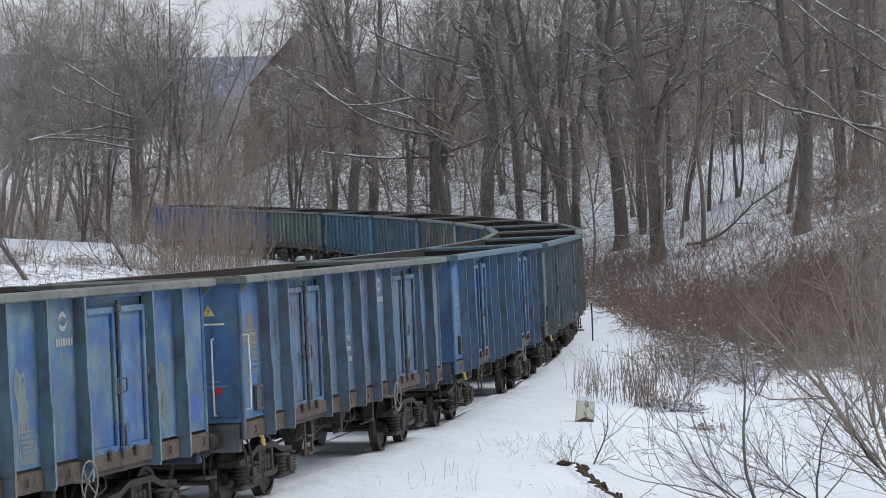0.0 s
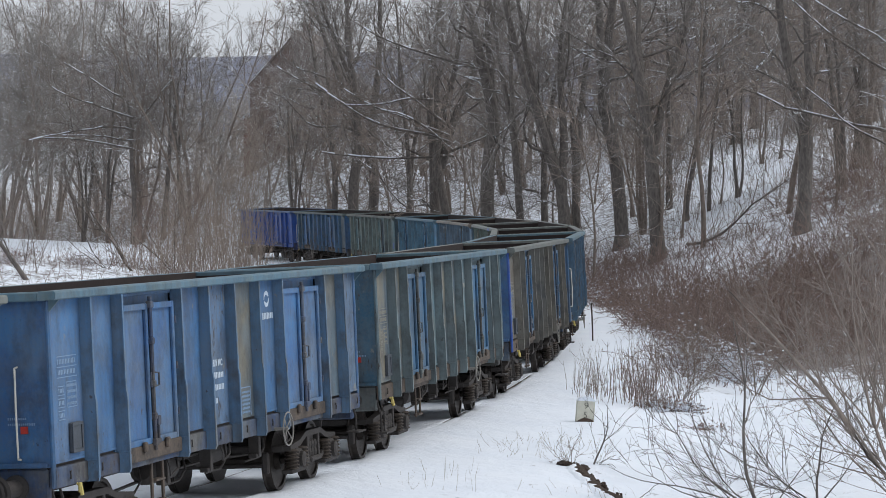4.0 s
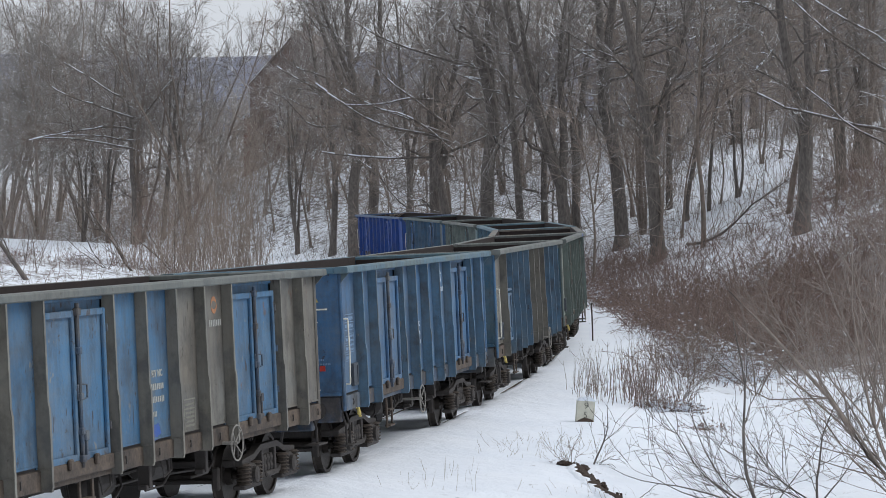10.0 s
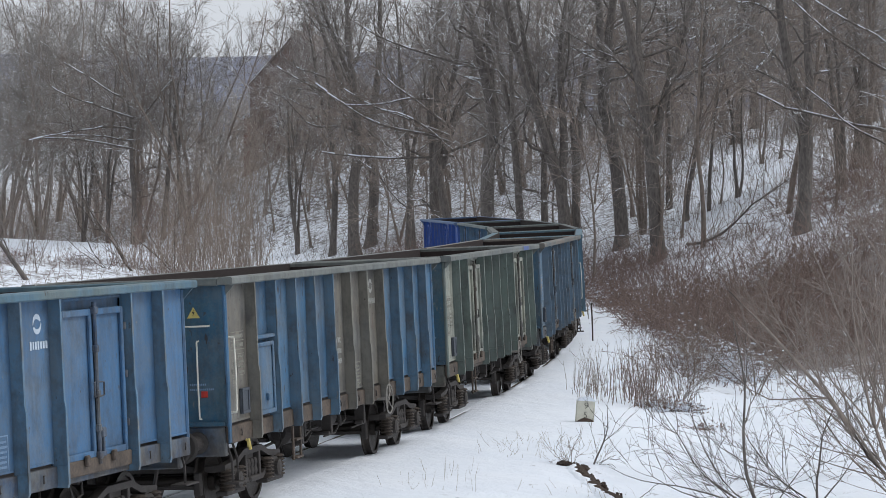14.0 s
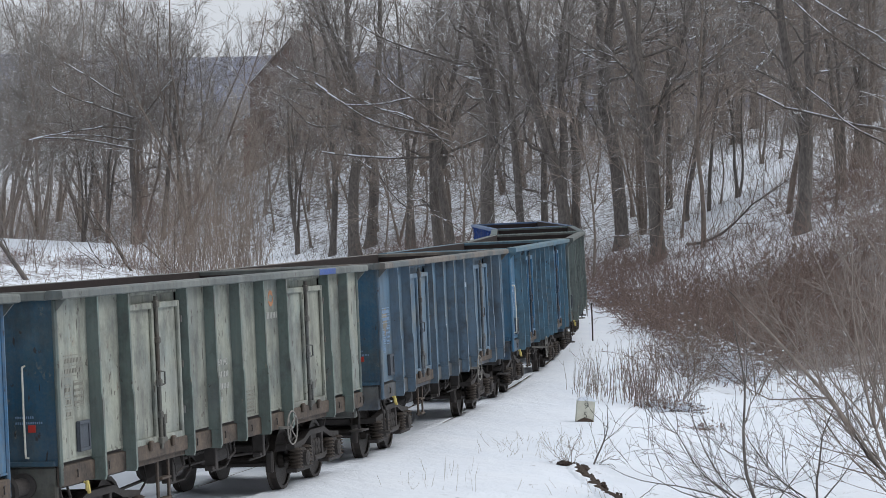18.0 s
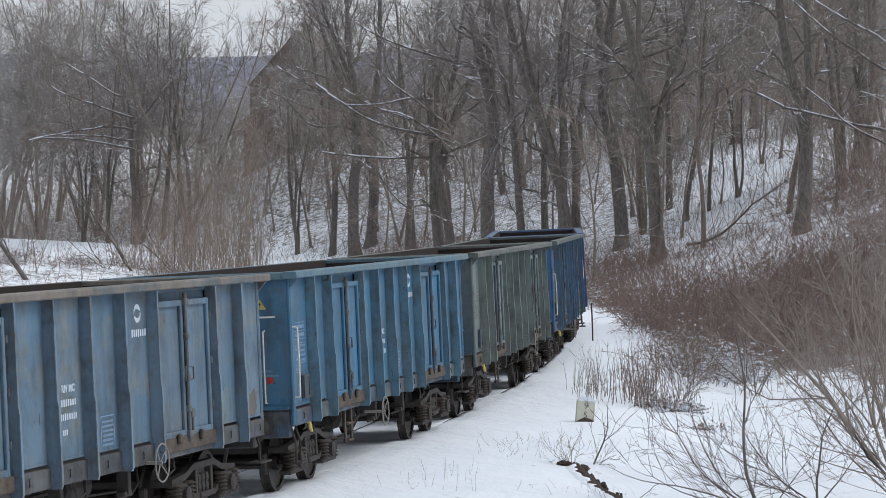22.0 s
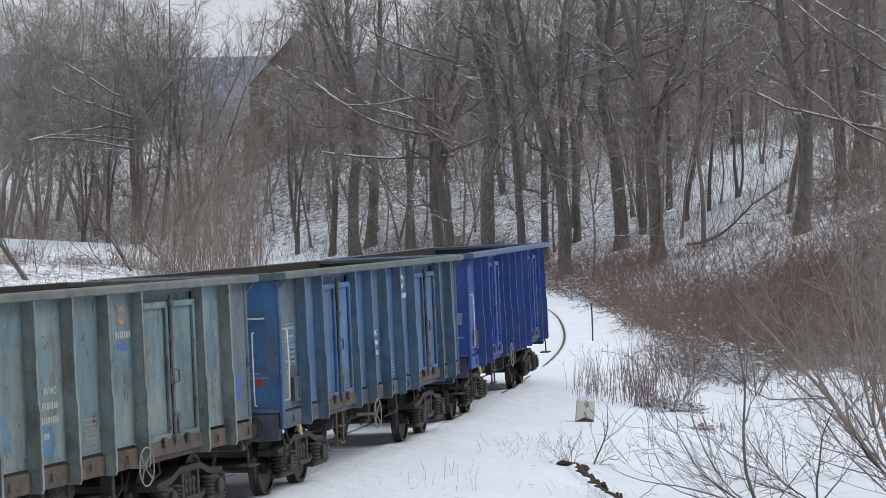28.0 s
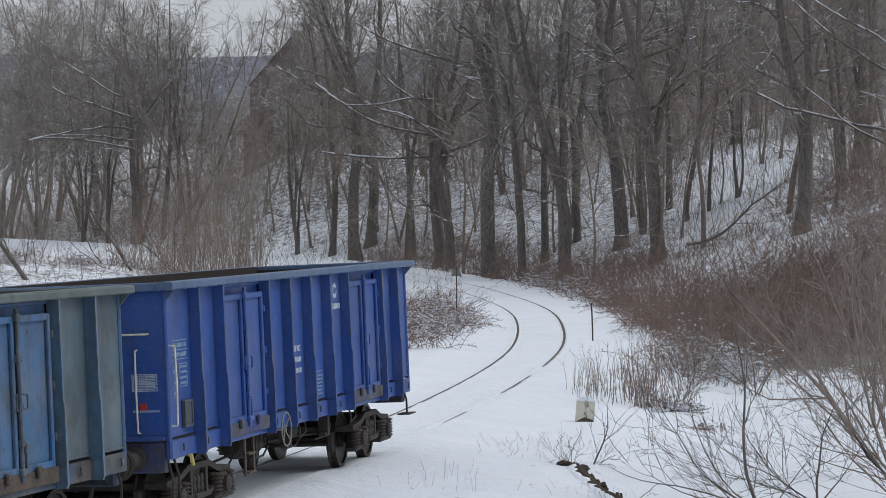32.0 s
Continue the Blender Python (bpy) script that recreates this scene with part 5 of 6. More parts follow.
def bramble_bank(name, label, clumps, rng, reach, canes, r, material, leaves=6, snow=0):
    """Clumps of canes that rise and arch over, with side shoots and dead leaves still hanging on."""
    G, L, W = ([], []), ([], []), ([], [])
    zs = ground_height(np.array([c[0] for c in clumps]), np.array([c[1] for c in clumps]))
    for (x, y, size), z in zip(clumps, zs):
        for i in range(canes):
            a, up = rng.uniform(0, 6.2832), rng.uniform(0.8, 2.6)
            d = Vector((math.cos(a), math.sin(a), up)).normalized()
            ln = reach * size * rng.uniform(0.5, 1.15)
            pts, dirs = spray(G, Vector((x + rng.gauss(0, 0.25), y + rng.gauss(0, 0.3), z - 0.05)), d, r, r * 0.5, ln, 6, 3, rng, 0.14, -0.16)
            for k in (2, 3, 5):
                spray(G, pts[k], aside(dirs[k], rng, rng.uniform(0.5, 1.1)), r * 0.6, r * 0.3, ln * rng.uniform(0.1, 0.28), 1, 3, rng, 0.1, 0.0)
            for k in range(leaves):
                q = pts[rng.randint(2, 6)] + Vector((rng.gauss(0, 0.06), rng.gauss(0, 0.06), rng.gauss(0, 0.05)))
                u = Vector((rng.gauss(0, 1), rng.gauss(0, 1), rng.gauss(0, 1))).normalized() * rng.uniform(0.018, 0.036)
                w = u.orthogonal().normalized() * u.length * 0.6
                b = len(L[0])
                L[0].extend([tuple(q - u), tuple(q + w), tuple(q + u), tuple(q - w)])
                L[1].append((b, b + 1, b + 2, b + 3))
            for k in range(snow):
                q = pts[rng.randint(2, 5)] + Vector((rng.gauss(0, 0.04), rng.gauss(0, 0.04), r))
                spray(W, q, Vector((rng.gauss(0, 1), rng.gauss(0, 1), rng.gauss(0, 0.25))).normalized(), rng.uniform(0.008, 0.026), 0.005, rng.uniform(0.05, 0.14), 1, 4, rng, 0.1, 0.0)
    t = tagged(part(name, raw_mesh(name, *G), material), label, "brambles", "", "stuff")
    if snow:
        tagged(part("snow_cover", raw_mesh("snow_cover", *W), SNOW, t, "lumps of snow on the twigs"), kind="stuff")
    if leaves:
        tagged(part("dead_leaves", raw_mesh("dead_leaves", *L), LEAF, t, "curled brown dead leaves"), kind="stuff")


bramble_bank("brambles", "tangled brown brambles on the bank", scatter(rng, 150, (5.2, 15), (64, 110), 3.8, 12, -0.1, 18), rng, 2.2, 13, 0.009, BRAMBLE, 8)
bramble_bank("brambles", "tall dark brambles up the bank", scatter(rng, 120, (9.5, 19), (84, 113), 6, 17, -0.3), rng, 2.8, 12, 0.012, BRAMBLE, 7)
bramble_bank("brambles", "brown brambles crowding the edge of the line", scatter(rng, 46, (4.2, 9.5), (84, 114), 3.1, 5.2, -0.6), rng, 1.7, 12, 0.011, BRAMBLE, 8)
thicket("dry_stalks", "tall light brown stalks among the brambles", "stalks", scatter(rng, 380, (4.6, 16), (58, 108), 3.2, 12, 0.0, 14), rng, 0.6, 2.4, 0.007, STALK, 0.2, 3)
thicket("brambles", "snow-laden brambles on the bank", "brambles", scatter(rng, 230, (4.6, 15), (60, 112), 3.3, 12, 0.22, 12), rng, 0.4, 1.4, 0.012, SNOWED, 0.5, 2)
thicket("brambles", "brown brambles at the foot of the wood", "brambles", scatter(rng, 420, (12.5, 23), (92, 114), 6, 20, -0.2), rng, 0.9, 2.4, 0.017, BRAMBLE, 0.3, 2)
thicket("brambles", "dead brown undergrowth at the edge of the wood", "brambles", scatter(rng, 1000, (-12, 20), (112, 178), 3.4, 9.0, -0.1), rng, 0.5, 1.7, 0.014, BRAMBLE, 0.4, 3)
bramble_bank("brambles", "brown tangle round the trunks at the foot of the wood", scatter(rng, 120, (-8, 17), (116, 178), 3.8, 8.5, -0.25), rng, 2.0, 10, 0.014, BRAMBLE, 4)
bramble_bank("brambles", "dark reddish brambles under the trees above the bank", scatter(rng, 70, (15.2, 22), (112, 134), 6, 30, -0.6), rng, 2.6, 11, 0.014, BRAMBLE, 6)
bramble_bank("bushes", "snowy dry bushes inside the bend", scatter(rng, 85, (-4.5, 0.9), (76, 102), -6, -2.6, -0.5), rng, 1.6, 14, 0.010, BRAMBLE, 8, 8)
thicket("bushes", "dark brown bushes inside the bend", "bushes", scatter(rng, 130, (-5, 0.9), (78, 104), -6, -2.8, -0.2), rng, 0.6, 1.9, 0.009, BRAMBLE, 0.35, 8)
thicket("brushwood", "grey brushwood on the snowy slope", "brushwood", scatter(rng, 720, (-14, 32), (125, 210), 6.0, 30.0, -0.3), rng, 0.5, 2.4, 0.013, BARK_B, 0.35, 3)
thicket("understorey", "grey tangle of tall bare undergrowth in the wood", "undergrowth", scatter(rng, 300, (-16, 34), (158, 225), 16, 40.0, -0.2), rng, 3.0, 7.0, 0.018, TWIG, 0.22, 12)
thicket("brushwood", "fallen branches and brush between the trunks", "brushwood", [(y * rng.uniform(-0.06, 0.135), y, rng.uniform(0.6, 1.3)) for y in [rng.uniform(140, 190) for _ in range(360)]], rng, 1.0, 4.2, 0.012, BARK, 0.4, 8)
thicket("understorey", "tall bare poles filling the wood behind the clearing", "undergrowth", [(y * rng.uniform(0.078, 0.17), y, rng.uniform(0.7, 1.1)) for y in [rng.uniform(176, 222) for _ in range(230)]], rng, 7.0, 14.0, 0.02, TWIG_RED, 0.12, 20)
thicket("brushwood", "fine brown brush behind the clearing", "brushwood", [(y * rng.uniform(0.072, 0.14), y, rng.uniform(0.7, 1.2)) for y in [rng.uniform(176, 212) for _ in range(330)]], rng, 3.0, 9.0, 0.016, TWIG_RED, 0.25, 12)
thicket("brushwood", "thin bare shoots standing in the clearing", "brushwood", [(y * rng.uniform(0.078, 0.14), y, rng.uniform(0.6, 1.2)) for y in [rng.uniform(126, 168) for _ in range(270)]], rng, 0.7, 4.2, 0.009, BARK_B, 0.18, 7)
thicket("brambles", "dark bramble tangle under the wood's edge", "brambles", scatter(rng, 800, (6, 16), (99, 130), 4.6, 13, -0.3), rng, 0.6, 2.0, 0.018, BRAMBLE, 0.42, 2)
thicket("thicket", "airy light brown thicket across the line", "thicket", scatter(rng, 260, (-48, -13), (192, 250), 4.5, 40, -0.4), rng, 2.5, 7.5, 0.015, FOG, 0.2, 16)
thicket("thicket", "tall brown thicket at the foot of the trees", "thicket", scatter(rng, 80, (-30, -13.5), (192, 232), 4.0, 30, -0.6), rng, 4.0, 8.5, 0.013, STALK, 0.18, 14)
thicket("thicket", "low airy brown thicket on the valley side", "thicket", scatter(rng, 90, (-20.5, -13.5), (160, 192), -60, -4.5, -0.5), rng, 2.0, 5.5, 0.02, BRAMBLE, 0.14, 9)
thicket("scrub", "brown scrub in the valley", "scrub", [(rng.uniform(-66, -12), rng.uniform(262, 330), rng.uniform(0.7, 1.2)) for _ in range(520)], rng, 2.0, 5.0, 0.03, TWIG_RED, 0.3, 8)
thicket("scrub", "grey-brown scrub across the valley", "scrub", scatter(rng, 420, (-58, -13), (205, 290), 5, 70, -0.4), rng, 1.5, 6.0, 0.024, FOG, 0.3, 13)
thicket("understorey", "dense brown bare undergrowth on the bank", "undergrowth", scatter(rng, 200, (17.5, 27), (104, 150), 6, 30.0, -0.3), rng, 2.5, 6.5, 0.02, TWIG_RED, 0.25, 13)
thicket("bushes", "tall brown bushes at the corner of the house", "bushes", scatter(rng, 64, (-19.0, -13.2), (208, 221), 3.0, 60, -1), rng, 4.5, 7.8, 0.022, TWIG_RED, 0.22, 18)
thicket("bushes", "bare bushes in front of the house", "bushes", scatter(rng, 62, (-18.5, -8.5), (206, 221), 3.5, 60, -1), rng, 3.5, 7.0, 0.022, TWIG_RED, 0.25, 12)


bramble_bank("bushes", "low snow-laden bushes at the outside of the bend", scatter(rng, 46, (1.0, 7.0), (108, 134), 2.9, 5.0, -0.5), rng, 1.1, 10, 0.012, BRAMBLE, 3, 7)
thicket("weeds", "sparse dark stems on the snowbank inside the bend", "weeds", scatter(rng, 420, (-24, -8), (108, 150), -60, -4.5, -0.2), rng, 0.3, 2.2, 0.010, BRAMBLE, 0.35, 5)
bramble_bank("bushes", "low brown brush half buried in the snowbank", [(x + rng.gauss(0, 0.5), y + rng.gauss(0, 1.0), 1.0) for x, y in ((-19.6, 146), (-15.8, 150), (-21.8, 136), (-23.0, 150), (-17.8, 158)) for _ in range(5)], rng, 0.9, 9, 0.014, BRAMBLE, 4, 4)
thicket("brushwood", "brush round the feet of the trees", "brushwood", [(x + random.Random(i * 7 + k).gauss(0, 0.55), y + random.Random(i * 13 + k).gauss(0, 0.5), 1.0) for i, (x, y) in enumerate(FEET) for k in range(7)], rng, 0.4, 1.8, 0.013, BARK_B, 0.4, 3)


def far_wood():
    """Woodland on the ridge across the valley, as simple small trees."""
    rng = random.Random(55)
    G = ([], [])
    xs = np.array([rng.uniform(-105, 12) for _ in range(800)])
    ys = np.array([rng.uniform(325, 470) for _ in range(800)])
    for x, y, z in zip(xs, ys, ground_height(xs, ys)):
        h = rng.uniform(4, 8)
        pts, dirs = spray(G, Vector((x, y, z)), Vector((rng.gauss(0, 0.04), 0, 1)).normalized(), 0.17, 0.04, h, 3, 3, rng, 0.05, 0)
        for i in range(13):
            k = rng.randint(1, 3)
            q = pts[k - 1].lerp(pts[k], rng.random())
            spray(G, q, aside(Vector((0, 0, 1)), rng, rng.uniform(0.3, 1.0)), 0.05, 0.02, rng.uniform(1.5, 3.2), 1, 3, rng, 0.1, 0.03)
    tagged(part("far_wood", raw_mesh("far_wood", *G), TWIG), "grey bare woodland on the ridge across the valley", "wood", "", "stuff")


far_wood()
thicket("weeds", "dark upright dead weeds on the verge", "weeds", [(rng.gauss(4.38, 0.26), rng.uniform(58.2, 61.8), rng.uniform(0.6, 1.1)) for _ in range(95)], rng, 0.5, 1.15, 0.010, BRAMBLE, 0.1, 5)
bramble_bank("brambles", "brambles bowed under snow", [(rng.gauss(7.25, 0.4), rng.gauss(71.5, 1.3), 1.0) for _ in range(22)], rng, 1.2, 10, 0.011, BRAMBLE, 1, 22)
bramble_bank("dead_leaves", "heap of frozen dead leaves under snow at the foot of the weeds", [(rng.gauss(4.92, 0.09), rng.gauss(58.6, 0.2), 1.0) for _ in range(7)], rng, 0.42, 9, 0.012, BRAMBLE, 14, 9)
bramble_bank("dead_leaves", "small tuft of frozen leaves on the snow", [(rng.gauss(5.3, 0.04), rng.gauss(55.4, 0.1), 1.0) for _ in range(3)], rng, 0.18, 7, 0.010, BRAMBLE, 14, 2)
bramble_bank("brambles", "snow-flecked brambles along the verge", scatter(rng, 44, (4.8, 8.0), (66, 104), 3.5, 5.5, -0.6), rng, 1.3, 8, 0.009, BRAMBLE, 4, 3)
thicket("thicket", "brown thicket hiding the far end of the bend", "thicket", scatter(rng, 72, (-15, -9.4), (140, 166), -60, -4.5, -0.6), rng, 2.2, 6.0, 0.02, STALK, 0.1, 9)
thicket("thicket", "low tangle of brown shoots before the far end of the bend", "thicket", scatter(rng, 165, (-17.4, -10.2), (142, 162), -60, -4.5, -1), rng, 1.8, 3.6, 0.016, FOG, 0.2, 13)
thicket("weeds", "dry weeds on the snowy verge", "weeds", [(rng.gauss(3.35, 0.26), rng.uniform(58, 64), rng.uniform(0.7, 1.15)) for _ in range(62)] + scatter(rng, 90, (3.6, 5.6), (61, 80), 2.9, 6.0, -1), rng, 0.5, 1.15, 0.007, STALK, 0.1, 3)
thicket("dry_stalks", "dark upright stems standing in the brambles", "stalks", scatter(rng, 300, (6, 15), (68, 106), 3.8, 12, -0.2), rng, 0.9, 2.4, 0.009, BRAMBLE, 0.1, 4)
thicket("weeds", "dry grass stalks by the near track", "weeds", [(rng.uniform(-2.6, 0.6), rng.uniform(41.2, 44.0), rng.uniform(0.6, 1.1)) for _ in range(80)], rng, 0.12, 0.42, 0.003, GRASS, 0.2, 1)
thicket("weeds", "dry grass stalks in the snow", "weeds", scatter(rng, 95, (-3.0, 3.0), (41.5, 52), 2.4, 6.0, 0.05), rng, 0.12, 0.42, 0.003, GRASS, 0.3, 2)


def shrub(x, y, stems, seed, label, m=TWIG, many=9, few=4):
    """A shrub or small tree of several leaning stems: (lean x, lean y, length, radius)."""
    rng = random.Random(seed)
    z = float(ground_height(np.array([x]), np.array([y]))[0])
    t = thing("shrub", label, "shrub", "", pose(x, y, z - 0.1))
    for lx, ly, ln, r in stems:
        T, C = ([], []), ([], [])
        pts, dirs = spray(T, Vector((0, 0, 0)), Vector((lx, ly, 1)).normalized(), r * 0.85, r * 0.2, ln, 9, 6, rng, 0.11, 0.045)
        for i in range(many):
            k = rng.randint(1, 7)
            bp, bd = spray(C, pts[k], aside(dirs[k], rng, rng.uniform(0.5, 1.0)), r * 0.3, 0.004, ln * rng.uniform(0.22, 0.5), 5, 4, rng, 0.15, 0.1)
            for j in range(few):
                q = rng.randint(1, 5)
                tp, td = spray(C, bp[q], aside(bd[q], rng, rng.uniform(0.4, 0.9)), 0.0048, 0.0022, min(ln * 0.3, rng.uniform(0.3, 0.9)), 3, 3, rng, 0.16, 0.09)
                for b in range(2):
                    spray(C, tp[rng.randint(1, 3)], aside(td[1], rng, 0.6), 0.003, 0.0015, rng.uniform(0.1, 0.3), 1, 3, rng, 0.1, 0.02)
        part("stem", raw_mesh("stem", *T, True), m, t)
        tagged(part("crown", raw_mesh("crown", *C), m, t), kind="stuff")
    return t


shrub(4.93, 42.0, [(-0.42, 0.1, 3.1, 0.036), (-2.6, 0.2, 2.5, 0.02), (-1.9, -0.3, 2.4, 0.02), (-3.8, 0.3, 2.3, 0.017), (-1.15, 0.4, 2.4, 0.018), (-3.0, -0.5, 1.7, 0.014), (1.3, 0.2, 1.8, 0.014)], 3, "young dark bare shrub with branches sweeping low over the snow", BARK, 6, 3)
shrub(5.92, 43.0, [(-0.03, 0.1, 2.1, 0.026), (-0.9, 0.2, 2.3, 0.018), (-2.2, 0.1, 2.2, 0.016), (-1.5, -0.2, 2.4, 0.017), (0.6, 0.1, 1.9, 0.016)], 4, "young bare sapling in the snow", BARK, 7, 4)
shrub(7.3, 42.6, [(-0.42, 0.1, 5.0, 0.055), (-0.75, 0.0, 4.4, 0.028), (-0.2, 0.2, 5.8, 0.036), (-1.15, -0.2, 3.8, 0.024), (-0.05, 0.1, 6.2, 0.032), (-0.8, 0.2, 5.0, 0.03)], 5, "bare many-stemmed grey-brown shrub leaning over the verge", TWIG_LIGHT, 8, 4)
shrub(7.75, 46.5, [(-0.7, 0.1, 4.6, 0.03), (-0.35, 0.1, 4.8, 0.03), (-0.9, 0.0, 3.8, 0.024), (-1.2, 0.1, 3.2, 0.02), (-0.1, 0.1, 5.0, 0.03)], 33, "leaning bare shrub with a thick grey stem on the verge", TWIG_LIGHT, 9, 4)
shrub(9.2, 58.0, [(-0.3, 0.1, 5.0, 0.03), (0.1, 0.2, 5.6, 0.034), (-0.55, 0.2, 4.0, 0.026), (0.4, 0.0, 4.6, 0.03)], 8, "bare shrub in front of the brambles", TWIG_LIGHT)
shrub(8.2, 49.5, [(-0.3, 0.1, 5.0, 0.024), (0.05, 0.2, 5.6, 0.028), (-0.6, 0.1, 3.8, 0.02), (0.3, 0.1, 4.6, 0.022)], 21, "bare shrub with many fine twigs on the verge", TWIG_LIGHT, 9, 4)
shrub(10.6, 64.0, [(-0.3, 0.1, 5.0, 0.03), (0.2, 0.2, 5.6, 0.03), (-0.7, 0.1, 3.6, 0.024)], 23, "bare shrub at the edge of the brambles", TWIG_LIGHT, 14, 6)
shrub(5.15, 59.6, [(-0.5, 0.1, 1.0, 0.012), (0.6, 0.1, 0.9, 0.012), (0.0, 0.2, 1.1, 0.012), (-0.9, 0.0, 0.8, 0.01), (1.0, 0.0, 0.8, 0.01)], 24, "low snowy bush beside brown clods", SNOWY, 8, 4)
shrub(6.2, 69.0, [(-0.5, 0.1, 1.2, 0.013), (0.6, 0.1, 1.1, 0.013), (0.0, 0.2, 1.3, 0.013), (-1.0, 0.0, 1.0, 0.01)], 27, "low snow-laden bush on the verge", SNOWY, 8, 4)
shrub(7.3, 72.0, [(-0.5, 0.1, 1.3, 0.013), (0.6, 0.1, 1.2, 0.013), (0.0, 0.2, 1.3, 0.013), (1.0, 0.0, 1.0, 0.01)], 28, "low snow-laden bush before the brambles", SNOWY, 8, 4)
shrub(6.1, 66.5, [(-0.2, 0.1, 1.4, 0.012), (0.25, 0.1, 1.3, 0.012), (0.5, 0.2, 1.1, 0.012)], 25, "low brown bush on the verge", STALK, 10, 5)
shrub(-17.0, 150.0, [(-0.95, 0.0, 5.6, 0.085), (-0.8, 0.1, 5.2, 0.07), (-0.65, 0.0, 4.4, 0.05), (-1.3, 0.1, 2.6, 0.03)], 26, "dark leaning bare stems with snow on the snowbank", BARK_SNOW, 5, 3)
shrub(-18.0, 147.0, [(-0.8, 0.0, 4.6, 0.06), (-1.0, 0.1, 3.6, 0.045), (0.3, 0.1, 2.4, 0.025)], 36, "leaning bare stems over the snowbank", BARK_SNOW, 6, 3)
shrub(-14.9, 152.0, [(-0.55, 0.0, 4.4, 0.07), (-0.3, 0.1, 4.8, 0.05), (-0.05, 0.0, 5.2, 0.05), (0.1, 0.0, 4.6, 0.04)], 37, "clump of dark leaning stems beside the line", BARK_SNOW, 7, 4)
shrub(-21.4, 140.0, [(0.3, 0.0, 3.0, 0.03), (-0.3, 0.0, 2.6, 0.03)], 38, "small bare bush on the snowbank", BARK_SNOW, 7, 4)
shrub(-17.9, 118.0, [(-0.55, 0.0, 6.0, 0.15), (-0.9, 0.1, 3.2, 0.06)], 12, "thick dark leaning bare trunk on the snowbank", BARK, 7, 3)
shrub(-18.6, 125.0, [(0.02, 0.0, 3.4, 0.035), (0.25, 0.1, 2.4, 0.02)], 13, "slender bare sapling on the snowbank", BARK_B, 9, 3)
shrub(7.6, 66.0, [(-0.2, 0.1, 3.0, 0.025), (0.3, 0.2, 3.2, 0.025), (-0.5, 0.0, 2.4, 0.02)], 18, "light grey shrub among the brambles", TWIG_LIGHT)
shrub(2.56, 46.4, [(0.42, 0.0, 1.15, 0.022), (1.3, 0.1, 0.5, 0.01)], 9, "small bare seedling by the eroded bank", BARK, 5, 2)
shrub(2.18, 45.95, [(-0.7, 0.0, 0.5, 0.007), (-0.3, 0.1, 0.6, 0.007), (0.1, 0.0, 0.62, 0.007), (0.4, 0.1, 0.5, 0.007), (-1.1, 0.0, 0.4, 0.006)], 10, "dry tuft of thin stalks over the eroded bank", STALK, 4, 1)

def limb_parts(t, p, d, r, length, seed, snow, curl=0.12):
    """A long crooked limb with twigs, and snow along its top."""
    rng = random.Random(seed)
    T, C, W = ([], []), ([], []), ([], [])
    pts, dirs = spray(T, p, d, r, 0.02, length, 10, 6, rng, curl, 0.0)
    for i in range(1, 11):
        e = pts[i] - pts[i - 1]
        if snow and rng.random() < 0.85 and abs(dirs[i].z) < 0.7:
            spray(W, pts[i - 1] + Vector((0, 0, r * 0.7)), e.normalized(), r * 0.55 * rng.uniform(0.6, 1.1), r * 0.4, e.length * 0.95, 2, 6, rng, 0.02, 0.0)
        for j in range(3):
            bp, bd = spray(C, pts[i], aside(dirs[i], rng, rng.uniform(0.5, 1.1)), r * 0.3, 0.008, length * rng.uniform(0.12, 0.32), 4, 4, rng, 0.2, 0.02)
            for b in range(4):
                spray(C, bp[rng.randint(1, 4)], aside(bd[2], rng, 0.7), 0.012, 0.006, rng.uniform(0.4, 1.1), 2, 3, rng, 0.2, 0.0)
    part("limb", raw_mesh("limb", *T, True), BARK, t)
    tagged(part("crown", raw_mesh("crown", *C), BARK_B, t, "bare dark twigs"), kind="stuff")
    if snow:
        tagged(part("snow_cover", raw_mesh("snow_cover", *W, True), SNOW, t, "snow lying on the limb"), kind="stuff")


def build_spreading_tree(x, y, z, limbs, label, seed, girth=0.34):
    t = thing("tree", label, "tree", "trees behind the line", pose(x, y, z))
    T = ([], [])
    spray(T, Vector((0, 0, -0.6)), Vector((0.02, 0, 1)), girth, girth * 0.35, 12, 10, 9, random.Random(seed), 0.05, 0.03)
    part("trunk", raw_mesh("trunk", *T, True), BARK, t)
    for i, (h, d, r, ln) in enumerate(limbs):
        limb_parts(t, Vector((0.1, 0, h)), Vector(d).normalized(), r, ln, seed + i, True, 0.085)


